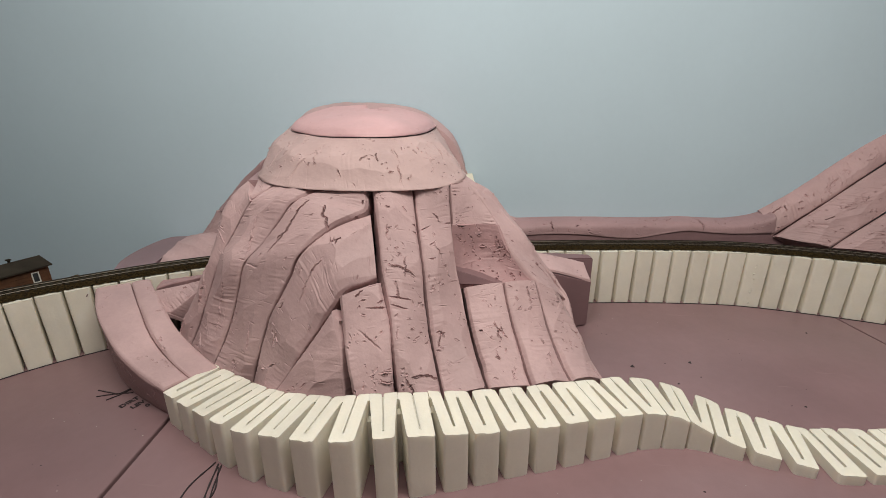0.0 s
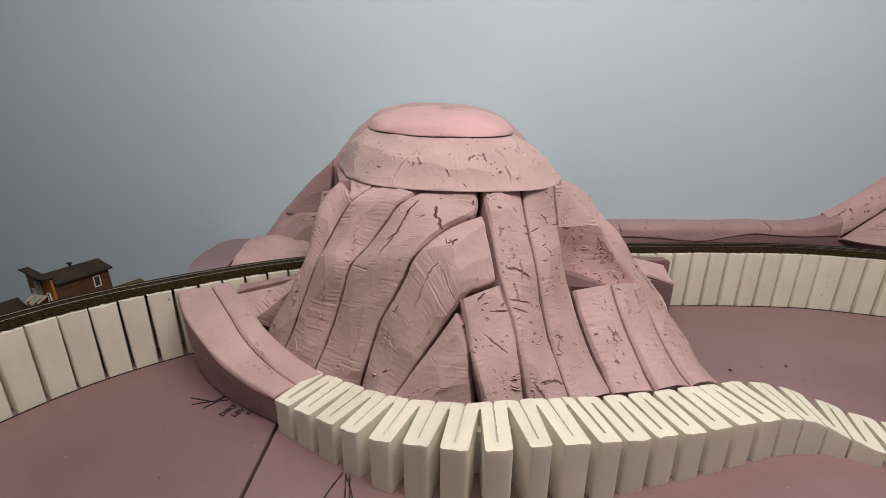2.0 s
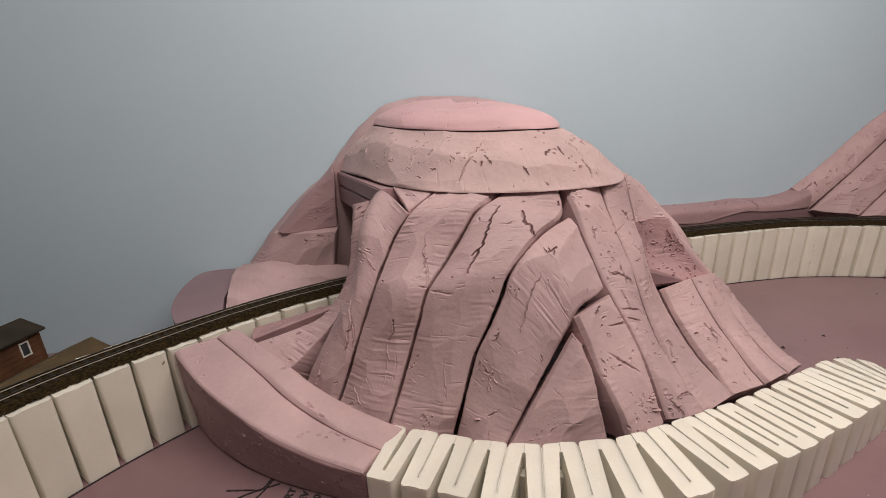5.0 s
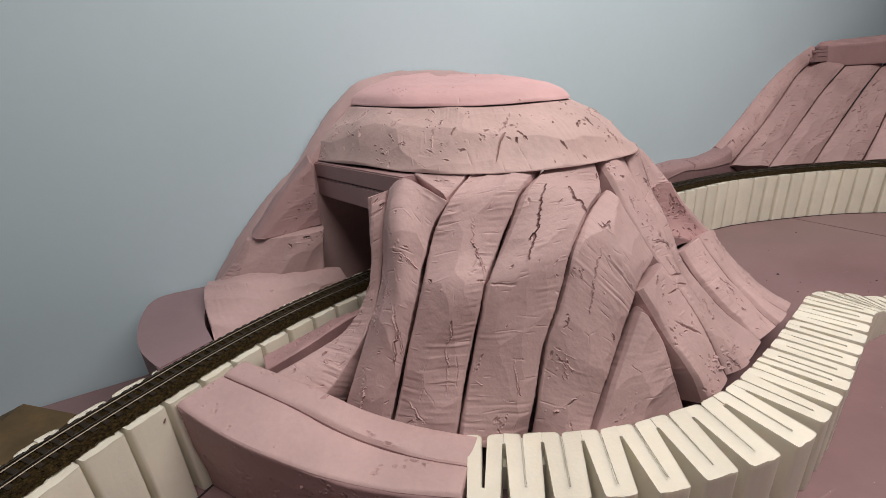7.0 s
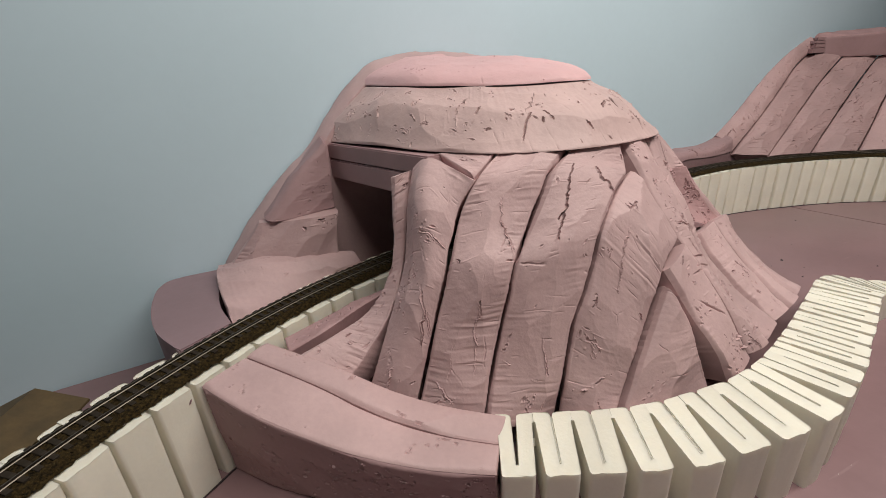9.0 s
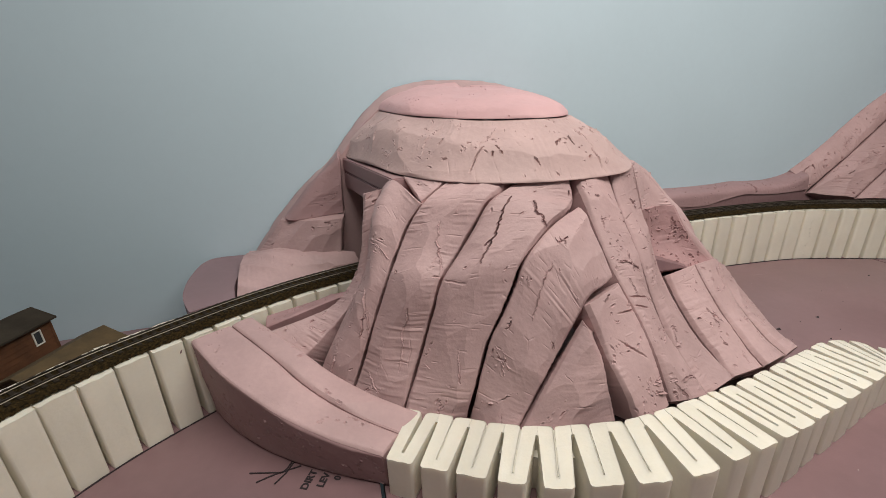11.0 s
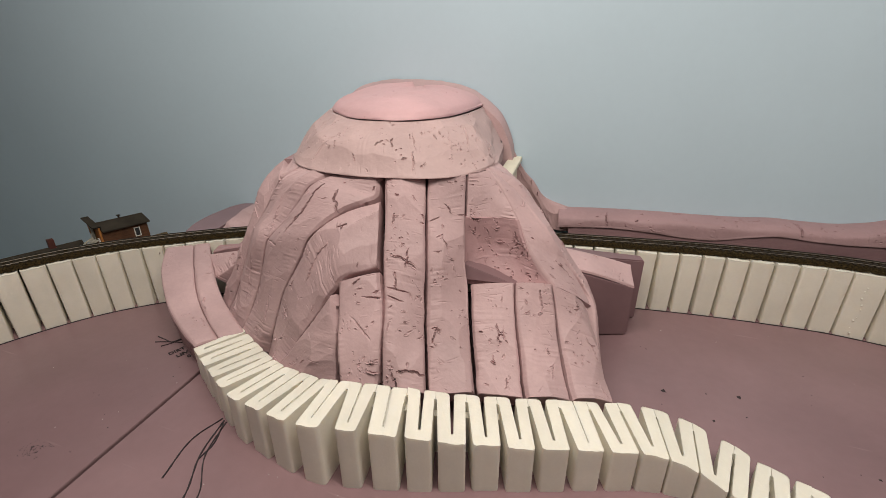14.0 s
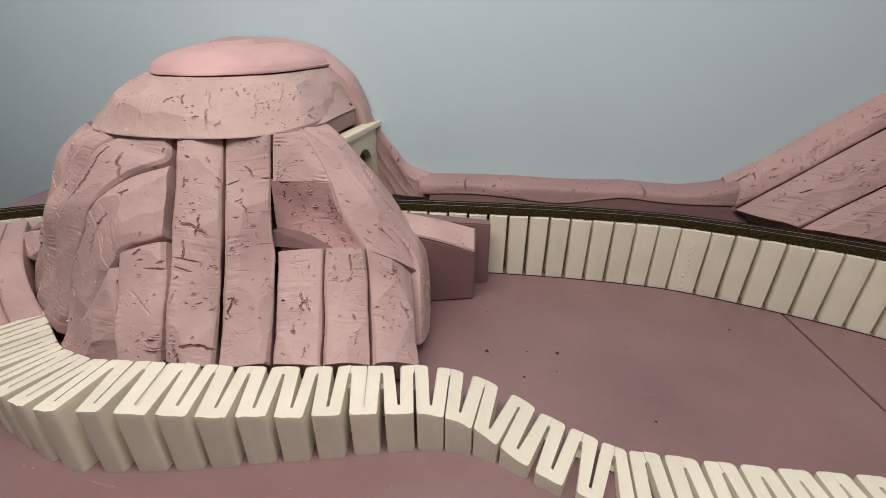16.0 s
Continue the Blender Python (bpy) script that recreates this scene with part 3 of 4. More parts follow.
def hull(name, corners, mat, parent, label="", bevel=0.0012):
    """A cut foam piece with flat faces between the given corners."""
    bm = bmesh.new()
    for p in corners:
        bm.verts.new(p)
    out = bmesh.ops.convex_hull(bm, input=bm.verts)
    bmesh.ops.delete(bm, geom=[g for g in out["geom_interior"] if isinstance(g, bmesh.types.BMVert)], context="VERTS")
    bmesh.ops.dissolve_limit(bm, angle_limit=0.12, verts=bm.verts, edges=bm.edges)
    bmesh.ops.bevel(bm, geom=bm.edges, offset=bevel, segments=2, affect="EDGES")
    return under(bm_part(name, bm, mat, None, label, 25.0), parent)


# seams between the strips, from the top down
S0 = [(-0.288, 0.862, 0.238), (-0.300, 0.846, 0.205), (-0.310, 0.838, 0.170), (-0.322, 0.826, 0.140), (-0.345, 0.808, 0.105), (-0.370, 0.790, 0.065), (-0.384, 0.782, 0.030)]
S1 = [(-0.250, 0.795, 0.234), (-0.265, 0.796, 0.213), (-0.280, 0.787, 0.185), (-0.295, 0.775, 0.154), (-0.309, 0.768, 0.119), (-0.326, 0.760, 0.074), (-0.344, 0.749, 0.035)]
S2 = [(-0.150, 0.792, 0.250), (-0.183, 0.775, 0.237), (-0.204, 0.766, 0.210), (-0.221, 0.758, 0.188), (-0.239, 0.745, 0.169), (-0.249, 0.741, 0.141), (-0.259, 0.739, 0.109), (-0.273, 0.731, 0.069), (-0.290, 0.716, 0.030)]
S3 = [(-0.086, 0.775, 0.226), (-0.123, 0.752, 0.215), (-0.158, 0.731, 0.189), (-0.172, 0.723, 0.162), (-0.184, 0.718, 0.140), (-0.200, 0.712, 0.110), (-0.213, 0.704, 0.068), (-0.225, 0.699, 0.022)]
S4 = [(-0.068, 0.722, 0.162), (-0.100, 0.706, 0.152), (-0.111, 0.702, 0.136), (-0.127, 0.694, 0.113), (-0.146, 0.685, 0.088), (-0.166, 0.677, 0.057), (-0.188, 0.664, 0.030)]
S6 = [(-0.087, 0.790, 0.251), (-0.077, 0.764, 0.213), (-0.067, 0.736, 0.174), (-0.060, 0.721, 0.155), (-0.049, 0.699, 0.128), (-0.042, 0.677, 0.099), (-0.035, 0.655, 0.060)]
S7 = [(-0.038, 0.805, 0.251), (-0.031, 0.786, 0.216), (-0.020, 0.755, 0.168), (-0.013, 0.733, 0.127), (-0.004, 0.708, 0.089), (0.005, 0.686, 0.067), (0.013, 0.667, 0.050)]
S8 = [(0.007, 0.829, 0.251), (0.012, 0.808, 0.203), (0.020, 0.785, 0.158), (0.027, 0.773, 0.132), (0.035, 0.752, 0.104), (0.046, 0.724, 0.075), (0.061, 0.688, 0.048)]
S9 = [(0.079, 0.788, 0.136), (0.086, 0.764, 0.108), (0.095, 0.742, 0.082), (0.104, 0.717, 0.059), (0.111, 0.700, 0.046)]
S10 = [(0.121, 0.806, 0.132), (0.130, 0.788, 0.102), (0.139, 0.764, 0.075), (0.150, 0.737, 0.053), (0.158, 0.717, 0.043)]
S11 = [(0.166, 0.836, 0.090), (0.180, 0.803, 0.067), (0.192, 0.771, 0.045), (0.204, 0.742, 0.031)]
RING_LOW = [(-0.350, 1.060, 0.254), (-0.326, 0.990, 0.255), (-0.300, 0.928, 0.256), (-0.272, 0.862, 0.255), (-0.222, 0.806, 0.254), (-0.178, 0.783, 0.253), (-0.124, 0.778, 0.253), (-0.086, 0.781, 0.252),
            (-0.036, 0.793, 0.252), (0.002, 0.824, 0.251), (0.023, 0.872, 0.252), (0.016, 0.94, 0.253), (0.004, 1.02, 0.253), (-0.006, 1.085, 0.253)]
RING_TOP = [(-0.290, 1.060, 0.318), (-0.278, 1.010, 0.317), (-0.252, 0.942, 0.314), (-0.203, 0.888, 0.311), (-0.165, 0.858, 0.310), (-0.130, 0.843, 0.310), (-0.100, 0.840, 0.310), (-0.075, 0.852, 0.310),
            (-0.056, 0.878, 0.310), (-0.044, 0.915, 0.310), (-0.038, 0.965, 0.3115), (-0.036, 1.03, 0.3135), (-0.040, 1.078, 0.314)]
n = 12
low, top = spline(RING_LOW, n), spline(RING_TOP, n)
centre = np.array((-0.15, 0.98, 0.25))
outward = low - centre
outward[:, 2] = 0
outward /= np.linalg.norm(outward, axis=1, keepdims=True)
mid = (low + top) / 2 + outward * np.linspace(0.008, 0.002, n)[:, None] + (0, 0, 0.004)
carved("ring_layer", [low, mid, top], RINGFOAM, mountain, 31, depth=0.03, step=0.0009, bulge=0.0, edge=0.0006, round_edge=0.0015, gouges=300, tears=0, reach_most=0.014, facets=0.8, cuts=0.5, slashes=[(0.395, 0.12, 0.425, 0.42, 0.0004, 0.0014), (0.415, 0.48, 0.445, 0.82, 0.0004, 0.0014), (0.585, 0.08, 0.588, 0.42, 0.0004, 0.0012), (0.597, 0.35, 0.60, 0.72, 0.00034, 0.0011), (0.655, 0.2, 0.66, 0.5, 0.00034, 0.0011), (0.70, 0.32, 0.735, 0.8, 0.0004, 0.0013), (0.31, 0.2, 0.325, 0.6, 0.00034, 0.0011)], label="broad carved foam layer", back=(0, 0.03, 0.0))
rim = [np.array(p) + (0, 0, 0.0022) for p in RING_TOP]
heart = np.array((-0.15, 1.06, 0.0))


def inward(share, up):
    return [p + (heart + (0, 0, p[2]) - p) * share + (0, 0, up) for p in rim]


carved("cap_layer", [rim, inward(0.07, 0.0115), inward(0.24, 0.0220), inward(0.5, 0.0305), inward(0.72, 0.0330), inward(0.92, 0.0335)], CAPFOAM, mountain, 32, depth=0.01, step=0.0014, bulge=0.0, edge=0.0012, round_edge=0.003, gouges=60, tears=0, cuts=0.1, facets=0.35, label="bright pink foam cap", back=(0, 0.02, 0.003))

rib(41, [(-0.313, 0.860, 0.234), (-0.318, 0.853, 0.190), (-0.323, 0.846, 0.160), (-0.331, 0.841, 0.135), (-0.358, 0.834, 0.108), (-0.395, 0.823, 0.099), (-0.433, 0.812, 0.094)], S0[:4] + [(-0.343, 0.808, 0.110), (-0.370, 0.794, 0.084), (-0.394, 0.784, 0.066)], gouges=70, tears=0, facets=0.8, bulge=0.002, cuts=2.0, back=(0.02, 0.02, -0.025))
rib(42, S0, [(-0.272, 0.842, 0.248), (-0.290, 0.822, 0.229), (-0.299, 0.806, 0.203), (-0.306, 0.794, 0.175), (-0.314, 0.785, 0.150), (-0.330, 0.778, 0.115), (-0.350, 0.769, 0.075), (-0.364, 0.763, 0.035)], S1, gouges=40, bulge=0.002, tears=0, slashes=[(0.5, 0.55, 0.72, 0.6, 0.0004, 0.0014), (0.58, 0.62, 0.68, 0.7, 0.0004, 0.0014), (0.8, 0.3, 0.97, 0.25, 0.0004, 0.0013), (0.3, 0.5, 0.31, 0.95, 0.0004, 0.0012)])
rib(43, [(-0.266, 0.850, 0.2535), (-0.253, 0.804, 0.2365)], [(-0.222, 0.809, 0.2535), (-0.249, 0.799, 0.2355)], gouges=4, tears=0, depth=0.02, edge=0.001, round_edge=0.002, bulge=0.001)
rib(44, [(-0.222, 0.808, 0.2535), (-0.248, 0.798, 0.236)] + S1[1:], S2, tears=0, slashes=[(0.22, 0.45, 0.47, 0.88, 0.00034, 0.0015), (0.46, 0.75, 0.46, 1.0, 0.0006, 0.0017), (0.58, 0.5, 0.85, 0.55, 0.00034, 0.0012), (0.86, 0.1, 0.95, 0.4, 0.00034, 0.0011)])
rib(45, S2, [(-0.090, 0.789, 0.2535), (-0.089, 0.779, 0.230), (-0.100, 0.764, 0.224)] + S3[1:], tears=0, gouges=24, slashes=[(0.12, 0.2, 0.44, 0.4, 0.00034, 0.0015), (0.14, 0.52, 0.34, 0.92, 0.0004, 0.0017), (0.47, 0.0, 0.485, 0.3, 0.001, 0.0017), (0.52, 0.75, 0.56, 1.0, 0.001, 0.0017), (0.72, 0.45, 0.84, 0.6, 0.00034, 0.0011)])
rib(46, S3, S4, tears=1, gouges=24, slashes=[(0.25, 0.3, 0.5, 0.35, 0.00034, 0.0022)])
rib(47, [(-0.111, 0.700, 0.135), (-0.146, 0.683, 0.088), (-0.186, 0.662, 0.034)], [(-0.104, 0.688, 0.124), (-0.097, 0.672, 0.100), (-0.090, 0.652, 0.046)], gouges=12, tears=0, cuts=0.3)
rib(48, [(-0.108, 0.703, 0.146), (-0.098, 0.679, 0.112), (-0.088, 0.656, 0.082), (-0.080, 0.644, 0.052)], [(-0.063, 0.722, 0.158), (-0.050, 0.699, 0.128), (-0.043, 0.677, 0.099), (-0.037, 0.655, 0.060)], gouges=40, tears=0, cuts=0.6, slashes=[(0.36, 0.3, 0.62, 0.72, 0.0009, 0.0030), (0.2, 0.55, 0.24, 1.0, 0.0005, 0.002), (0.8, 0.6, 0.8, 0.9, 0.0004, 0.0025), (0.86, 0.55, 0.86, 0.95, 0.0004, 0.0025)])
rib(49, S6, S7, gouges=60, tears=1, slashes=[(0.56, 0.0, 0.57, 0.55, 0.0005, 0.003), (0.60, 0.0, 0.62, 0.4, 0.0005, 0.003), (0.40, 0.15, 0.44, 0.8, 0.0004, 0.0025), (0.36, 0.6, 0.46, 0.5, 0.0004, 0.0025), (0.93, 0.3, 0.93, 0.95, 0.0004, 0.002)])
rib(50, S7, S8, gouges=44, tears=1, slashes=[(0.22, 0.0, 0.20, 0.3, 0.0006, 0.003), (0.19, 0.65, 0.19, 1.0, 0.0006, 0.003), (0.13, 0.4, 0.18, 0.6, 0.0004, 0.0025)])
rib(51, S8[3:], S9, gouges=24)
rib(52, S9, S10, gouges=30)
rib(53, S10, S11, gouges=24)
# the piece over the hollow, the hollow itself, and the two long slabs down the slope
fold = [(0.026, 0.858, 0.2525), (0.050, 0.846, 0.225), (0.0705, 0.834, 0.198), (0.085, 0.822, 0.170), (0.102, 0.814, 0.150), (0.122, 0.808, 0.128)]
rib(54, [(0.0075, 0.831, 0.2535), (0.010, 0.819, 0.228), (0.0125, 0.8085, 0.2035)], [(0.015, 0.840, 0.253), (0.027, 0.832, 0.225), (0.038, 0.826, 0.2000)], [(0.020, 0.848, 0.253), (0.042, 0.838, 0.222), (0.058, 0.832, 0.1980)], fold[:3], gouges=30, tears=0, facets=0.2, cuts=2.2, inset=0.0, edge=0.0, bulge=0.0, depth=0.006)
carved("hollow", [[(0.010, 0.8080, 0.2050), (0.012, 0.802, 0.165), (0.018, 0.792, 0.122)], [(0.038, 0.8255, 0.2015), (0.040, 0.820, 0.163), (0.044, 0.800, 0.123)], [(0.058, 0.8315, 0.1995), (0.068, 0.825, 0.160), (0.078, 0.8035, 0.124)], [(0.0715, 0.8335, 0.1990), (0.086, 0.8225, 0.169), (0.102, 0.8145, 0.149), (0.122, 0.8085, 0.127)]], SCOOP, mountain, 55, depth=0.03, step=0.0008, bulge=0.0, edge=0.0, gouges=110, tears=1, cuts=0.8, facets=0.7, label="fresh pink scooped hollow, toned darker for its shade")
crease = [(0.018, 0.868, 0.2525), (0.045, 0.868, 0.238), (0.068, 0.866, 0.220), (0.110, 0.854, 0.174), (0.132, 0.857, 0.142), (0.154, 0.856, 0.110), (0.170, 0.843, 0.090)]
rib(56, fold, crease, gouges=40, depth=0.006, inset=0.0, edge=0.002, bulge=0.002, facets=0.5, cuts=0.5)
rib(57, crease + [(0.184, 0.808, 0.044), (0.189, 0.792, 0.018)], [(0.021, 0.886, 0.2525), (0.046, 0.884, 0.243), (0.064, 0.886, 0.230), (0.082, 0.894, 0.204), (0.104, 0.888, 0.177), (0.124, 0.876, 0.152), (0.143, 0.868, 0.129), (0.162, 0.862, 0.104), (0.179, 0.845, 0.07), (0.191, 0.804, 0.016)],
    [(0.0145, 0.930, 0.2525), (0.036, 0.940, 0.230), (0.063, 0.945, 0.199), (0.086, 0.945, 0.173), (0.112, 0.940, 0.143), (0.133, 0.930, 0.117), (0.157, 0.918, 0.095), (0.174, 0.890, 0.052), (0.189, 0.825, 0.012)], gouges=110, tears=1, facets=0.7, depth=0.03, inset=0.0, edge=0.002, bulge=0.001)
# added wedge at the bottom of the hollow, its dark skin colour standing for shade
hull("hollow_sill", [(0.014, 0.7895, 0.1510), (0.016, 0.783, 0.1330), (0.078, 0.7965, 0.1285), (0.02, 0.82, 0.150), (0.02, 0.82, 0.13), (0.08, 0.82, 0.1285)], SKIN, mountain, "dark mauve foam sill standing for the hollow's shaded floor", 0.0006)

# the slab that stands against the wall and carries the outline of the mountain
outline_left = [(-0.515, 0.0), (-0.512, 0.09), (-0.477, 0.145), (-0.428, 0.199), (-0.400, 0.224), (-0.370, 0.248), (-0.345, 0.277), (-0.305, 0.321), (-0.267, 0.347), (-0.222, 0.3575), (-0.170, 0.3580), (-0.110, 0.3540), (-0.075, 0.3455), (-0.050, 0.334), (-0.027, 0.317), (-0.010, 0.300), (0.002, 0.277), (0.010, 0.257), (0.014, 0.236)]


def wall_slab(name, outline, thick, mat, parent, label="", soft=0.004, seed=1):
    """A foam slab standing flat against the wall with the outline given as (along, height)."""
    p = spline(outline, 90)
    rr = np.random.default_rng(seed)
    p[:, 1] += 0.0012 * lattice(p[:, 0] / 0.012, p[:, 1] / 0.02, seed)
    bm = bmesh.new()
    n = len(p)
    rings = []
    for o, drop in ((0.003, 0.0), (thick * 0.3, 0.0), (thick * 0.65, soft * 0.8), (thick, soft * 3.0)):
        vs = []
        for a, z in p:
            vs.append(bm.verts.new(wall_place(a, o, max(0.0, z - drop - 0.0006 * rr.random()))))
        vs.append(bm.verts.new(wall_place(p[-1, 0], o, 0.0)))
        vs.append(bm.verts.new(wall_place(p[0, 0], o, 0.0)))
        rings.append(vs)
    for a, b in zip(rings, rings[1:]):
        for i in range(len(a)):
            k = (i + 1) % len(a)
            bm.faces.new((a[i], a[k], b[k], b[i]))
    bm.faces.new(rings[-1])
    bm.faces.new(rings[0][::-1])
    return under(bm_part(name, bm, mat, None, label, 50.0), parent)


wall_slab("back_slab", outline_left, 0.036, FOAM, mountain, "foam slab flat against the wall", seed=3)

carved("back_slab", [[tuple(wall_place(*p)) for p in ((0.004, 0.004, 0.252), (0.016, 0.004, 0.232), (0.028, 0.004, 0.211), (0.047, 0.004, 0.186), (0.075, 0.004, 0.155), (0.120, 0.004, 0.138))],
                     [tuple(wall_place(*p)) for p in ((0.005, 0.012, 0.246), (0.016, 0.012, 0.226), (0.028, 0.012, 0.206), (0.047, 0.013, 0.181), (0.075, 0.014, 0.151), (0.120, 0.016, 0.135))],
                     [tuple(wall_place(*p)) for p in ((0.013, 0.014, 0.10), (0.03, 0.015, 0.10), (0.055, 0.018, 0.10), (0.085, 0.022, 0.10), (0.120, 0.026, 0.10))]],
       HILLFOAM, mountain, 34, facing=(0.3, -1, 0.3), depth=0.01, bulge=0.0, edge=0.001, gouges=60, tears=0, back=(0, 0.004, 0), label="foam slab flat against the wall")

# tunnel: beams over the mouth, side walls, inner wall
def block(name, corners_low, z0, z1, mat, parent, label="", bevel=0.0015):
    """An upright block over four plan corners; z1 may be one height or four."""
    zs = z1 if isinstance(z1, (list, tuple)) else [z1] * len(corners_low)
    bm = bmesh.new()
    lo = [bm.verts.new((x, y, z0)) for x, y in corners_low]
    hi = [bm.verts.new((x, y, z)) for (x, y), z in zip(corners_low, zs)]
    k = len(lo)
    bm.faces.new(lo[::-1]), bm.faces.new(hi)
    for i in range(k):
        bm.faces.new((lo[i], lo[(i + 1) % k], hi[(i + 1) % k], hi[i]))
    bmesh.ops.bevel(bm, geom=bm.edges, offset=bevel, segments=2, affect="EDGES")
    ob = bm_part(name, bm, mat, None, label)
    return under(ob, parent) if parent else ob


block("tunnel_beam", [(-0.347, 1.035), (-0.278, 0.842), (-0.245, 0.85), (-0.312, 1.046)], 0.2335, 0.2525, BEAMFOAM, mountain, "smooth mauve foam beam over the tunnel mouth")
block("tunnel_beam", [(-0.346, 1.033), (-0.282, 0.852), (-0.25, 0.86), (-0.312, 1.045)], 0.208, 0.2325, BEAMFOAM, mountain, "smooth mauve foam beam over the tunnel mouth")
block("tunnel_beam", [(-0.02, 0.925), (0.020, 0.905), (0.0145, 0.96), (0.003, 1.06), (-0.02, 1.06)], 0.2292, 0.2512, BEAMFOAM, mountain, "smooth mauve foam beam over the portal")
block("tunnel_lining", [(-0.352, 1.030), (-0.012, 1.068), (-0.014, 1.082), (-0.354, 1.044)], 0.0, 0.252, TUNNEL, mountain, "smooth mauve foam lining darkened for the tunnel's shade")
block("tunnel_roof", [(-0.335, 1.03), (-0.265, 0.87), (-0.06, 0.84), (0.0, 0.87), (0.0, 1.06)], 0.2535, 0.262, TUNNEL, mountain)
# side pieces left of the tunnel mouth
stone = dict(facing=(-0.3, -1, 0.6), depth=0.03, bulge=0.0005, edge=0.0012, round_edge=0.003, tears=0)
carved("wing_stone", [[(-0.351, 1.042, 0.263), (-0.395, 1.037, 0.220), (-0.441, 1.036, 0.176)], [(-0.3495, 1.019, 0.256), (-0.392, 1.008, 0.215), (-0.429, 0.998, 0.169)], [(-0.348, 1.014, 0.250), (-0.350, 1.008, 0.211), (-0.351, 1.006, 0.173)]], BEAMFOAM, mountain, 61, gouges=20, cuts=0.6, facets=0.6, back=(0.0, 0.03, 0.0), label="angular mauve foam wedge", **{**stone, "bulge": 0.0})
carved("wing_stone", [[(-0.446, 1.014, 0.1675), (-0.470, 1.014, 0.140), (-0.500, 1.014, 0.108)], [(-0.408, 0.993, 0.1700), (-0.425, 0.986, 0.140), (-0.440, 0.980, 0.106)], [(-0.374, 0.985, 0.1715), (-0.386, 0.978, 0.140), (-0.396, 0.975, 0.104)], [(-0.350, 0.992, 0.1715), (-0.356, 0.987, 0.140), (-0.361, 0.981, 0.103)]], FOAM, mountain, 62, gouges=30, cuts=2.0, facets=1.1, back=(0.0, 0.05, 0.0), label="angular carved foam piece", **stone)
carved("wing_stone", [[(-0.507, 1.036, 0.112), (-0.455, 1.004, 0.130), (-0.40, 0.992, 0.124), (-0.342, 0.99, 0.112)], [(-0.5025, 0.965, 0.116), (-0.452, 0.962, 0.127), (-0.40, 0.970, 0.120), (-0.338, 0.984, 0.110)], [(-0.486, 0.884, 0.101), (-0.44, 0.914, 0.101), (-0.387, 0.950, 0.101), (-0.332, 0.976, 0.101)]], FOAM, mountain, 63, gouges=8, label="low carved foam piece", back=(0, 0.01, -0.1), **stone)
slab_plan = [(-0.506, 1.044), (-0.545, 1.042)] + [tuple(q) for q in spline([(-0.562, 1.040), (-0.572, 1.030), (-0.575, 1.0), (-0.570, 0.95), (-0.556, 0.90), (-0.530, 0.853)], 22)] + [tuple(q) for q in spline([(-0.487, 0.883), (-0.500, 0.928), (-0.5045, 0.975), (-0.506, 1.03)], 12)]
block("side_slab", slab_plan, 0.0, 0.1055, SLAB, mountain, "smooth mauve foam slab beside the track", 0.0012)
# pieces between the ramp and the tunnel mouth
carved("foot_stone", [[(-0.440, 0.843, 0.097), (-0.406, 0.858, 0.0985), (-0.368, 0.873, 0.099), (-0.322, 0.888, 0.100)], [(-0.439, 0.826, 0.090), (-0.405, 0.830, 0.100), (-0.366, 0.851, 0.104), (-0.326, 0.872, 0.106)]], SCOOP, mountain, 64, facing=(-0.2, -0.4, 1), depth=0.03, gouges=50, tears=0, edge=0.001, facets=0.8, bulge=0.001, label="narrow pink foam beam beside the track", back=(0.0, 0.008, -0.06))
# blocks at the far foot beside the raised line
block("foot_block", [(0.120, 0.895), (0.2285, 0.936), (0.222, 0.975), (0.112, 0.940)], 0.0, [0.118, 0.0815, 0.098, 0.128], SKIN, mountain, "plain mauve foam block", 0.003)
carved("block_top", [[(0.1215, 0.8965, 0.1195), (0.175, 0.917, 0.1035), (0.227, 0.9365, 0.0830)], [(0.1135, 0.939, 0.1295), (0.165, 0.957, 0.1165), (0.221, 0.974, 0.0995)]], FOAM, mountain, 67, facing=(0, -0.3, 1), depth=0.004, bulge=0.0, edge=0.0008, gouges=20, tears=0, cuts=0.5, facets=0.5, label="carved top of the foam block", back=(0, 0, -0.004))
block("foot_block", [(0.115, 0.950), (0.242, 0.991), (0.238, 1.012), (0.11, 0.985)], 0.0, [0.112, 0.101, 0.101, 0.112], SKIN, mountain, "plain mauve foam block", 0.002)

# ---- the ramp between the front riser and the raised line ----
ramp = thing("foam_ramp", (-0.40, 0.74, 0.0), "curved pink foam ramp beside the mountain foot", "ramp")
near = [(-0.509, 0.797, 0.099), (-0.468, 0.752, 0.086), (-0.41, 0.708, 0.066), (-0.355, 0.679, 0.050), (-0.309, 0.660, 0.041)]
seam = [(-0.474, 0.822, 0.100), (-0.425, 0.775, 0.087), (-0.38, 0.735, 0.067), (-0.335, 0.706, 0.051), (-0.292, 0.684, 0.041)]
far = [(-0.455, 0.838, 0.100), (-0.405, 0.793, 0.087), (-0.357, 0.755, 0.067), (-0.312, 0.729, 0.051), (-0.270, 0.709, 0.040)]
carved("ramp_strip", [near, seam], FOAM, ramp, 71, facing=(0, -0.3, 1), bulge=0.0015, edge=0.001, round_edge=0.002, inset=0.0007, gouges=24, tears=0, cuts=0.1, facets=0.3, label="broad foam strip", back=(0.006, 0.012, -0.04))
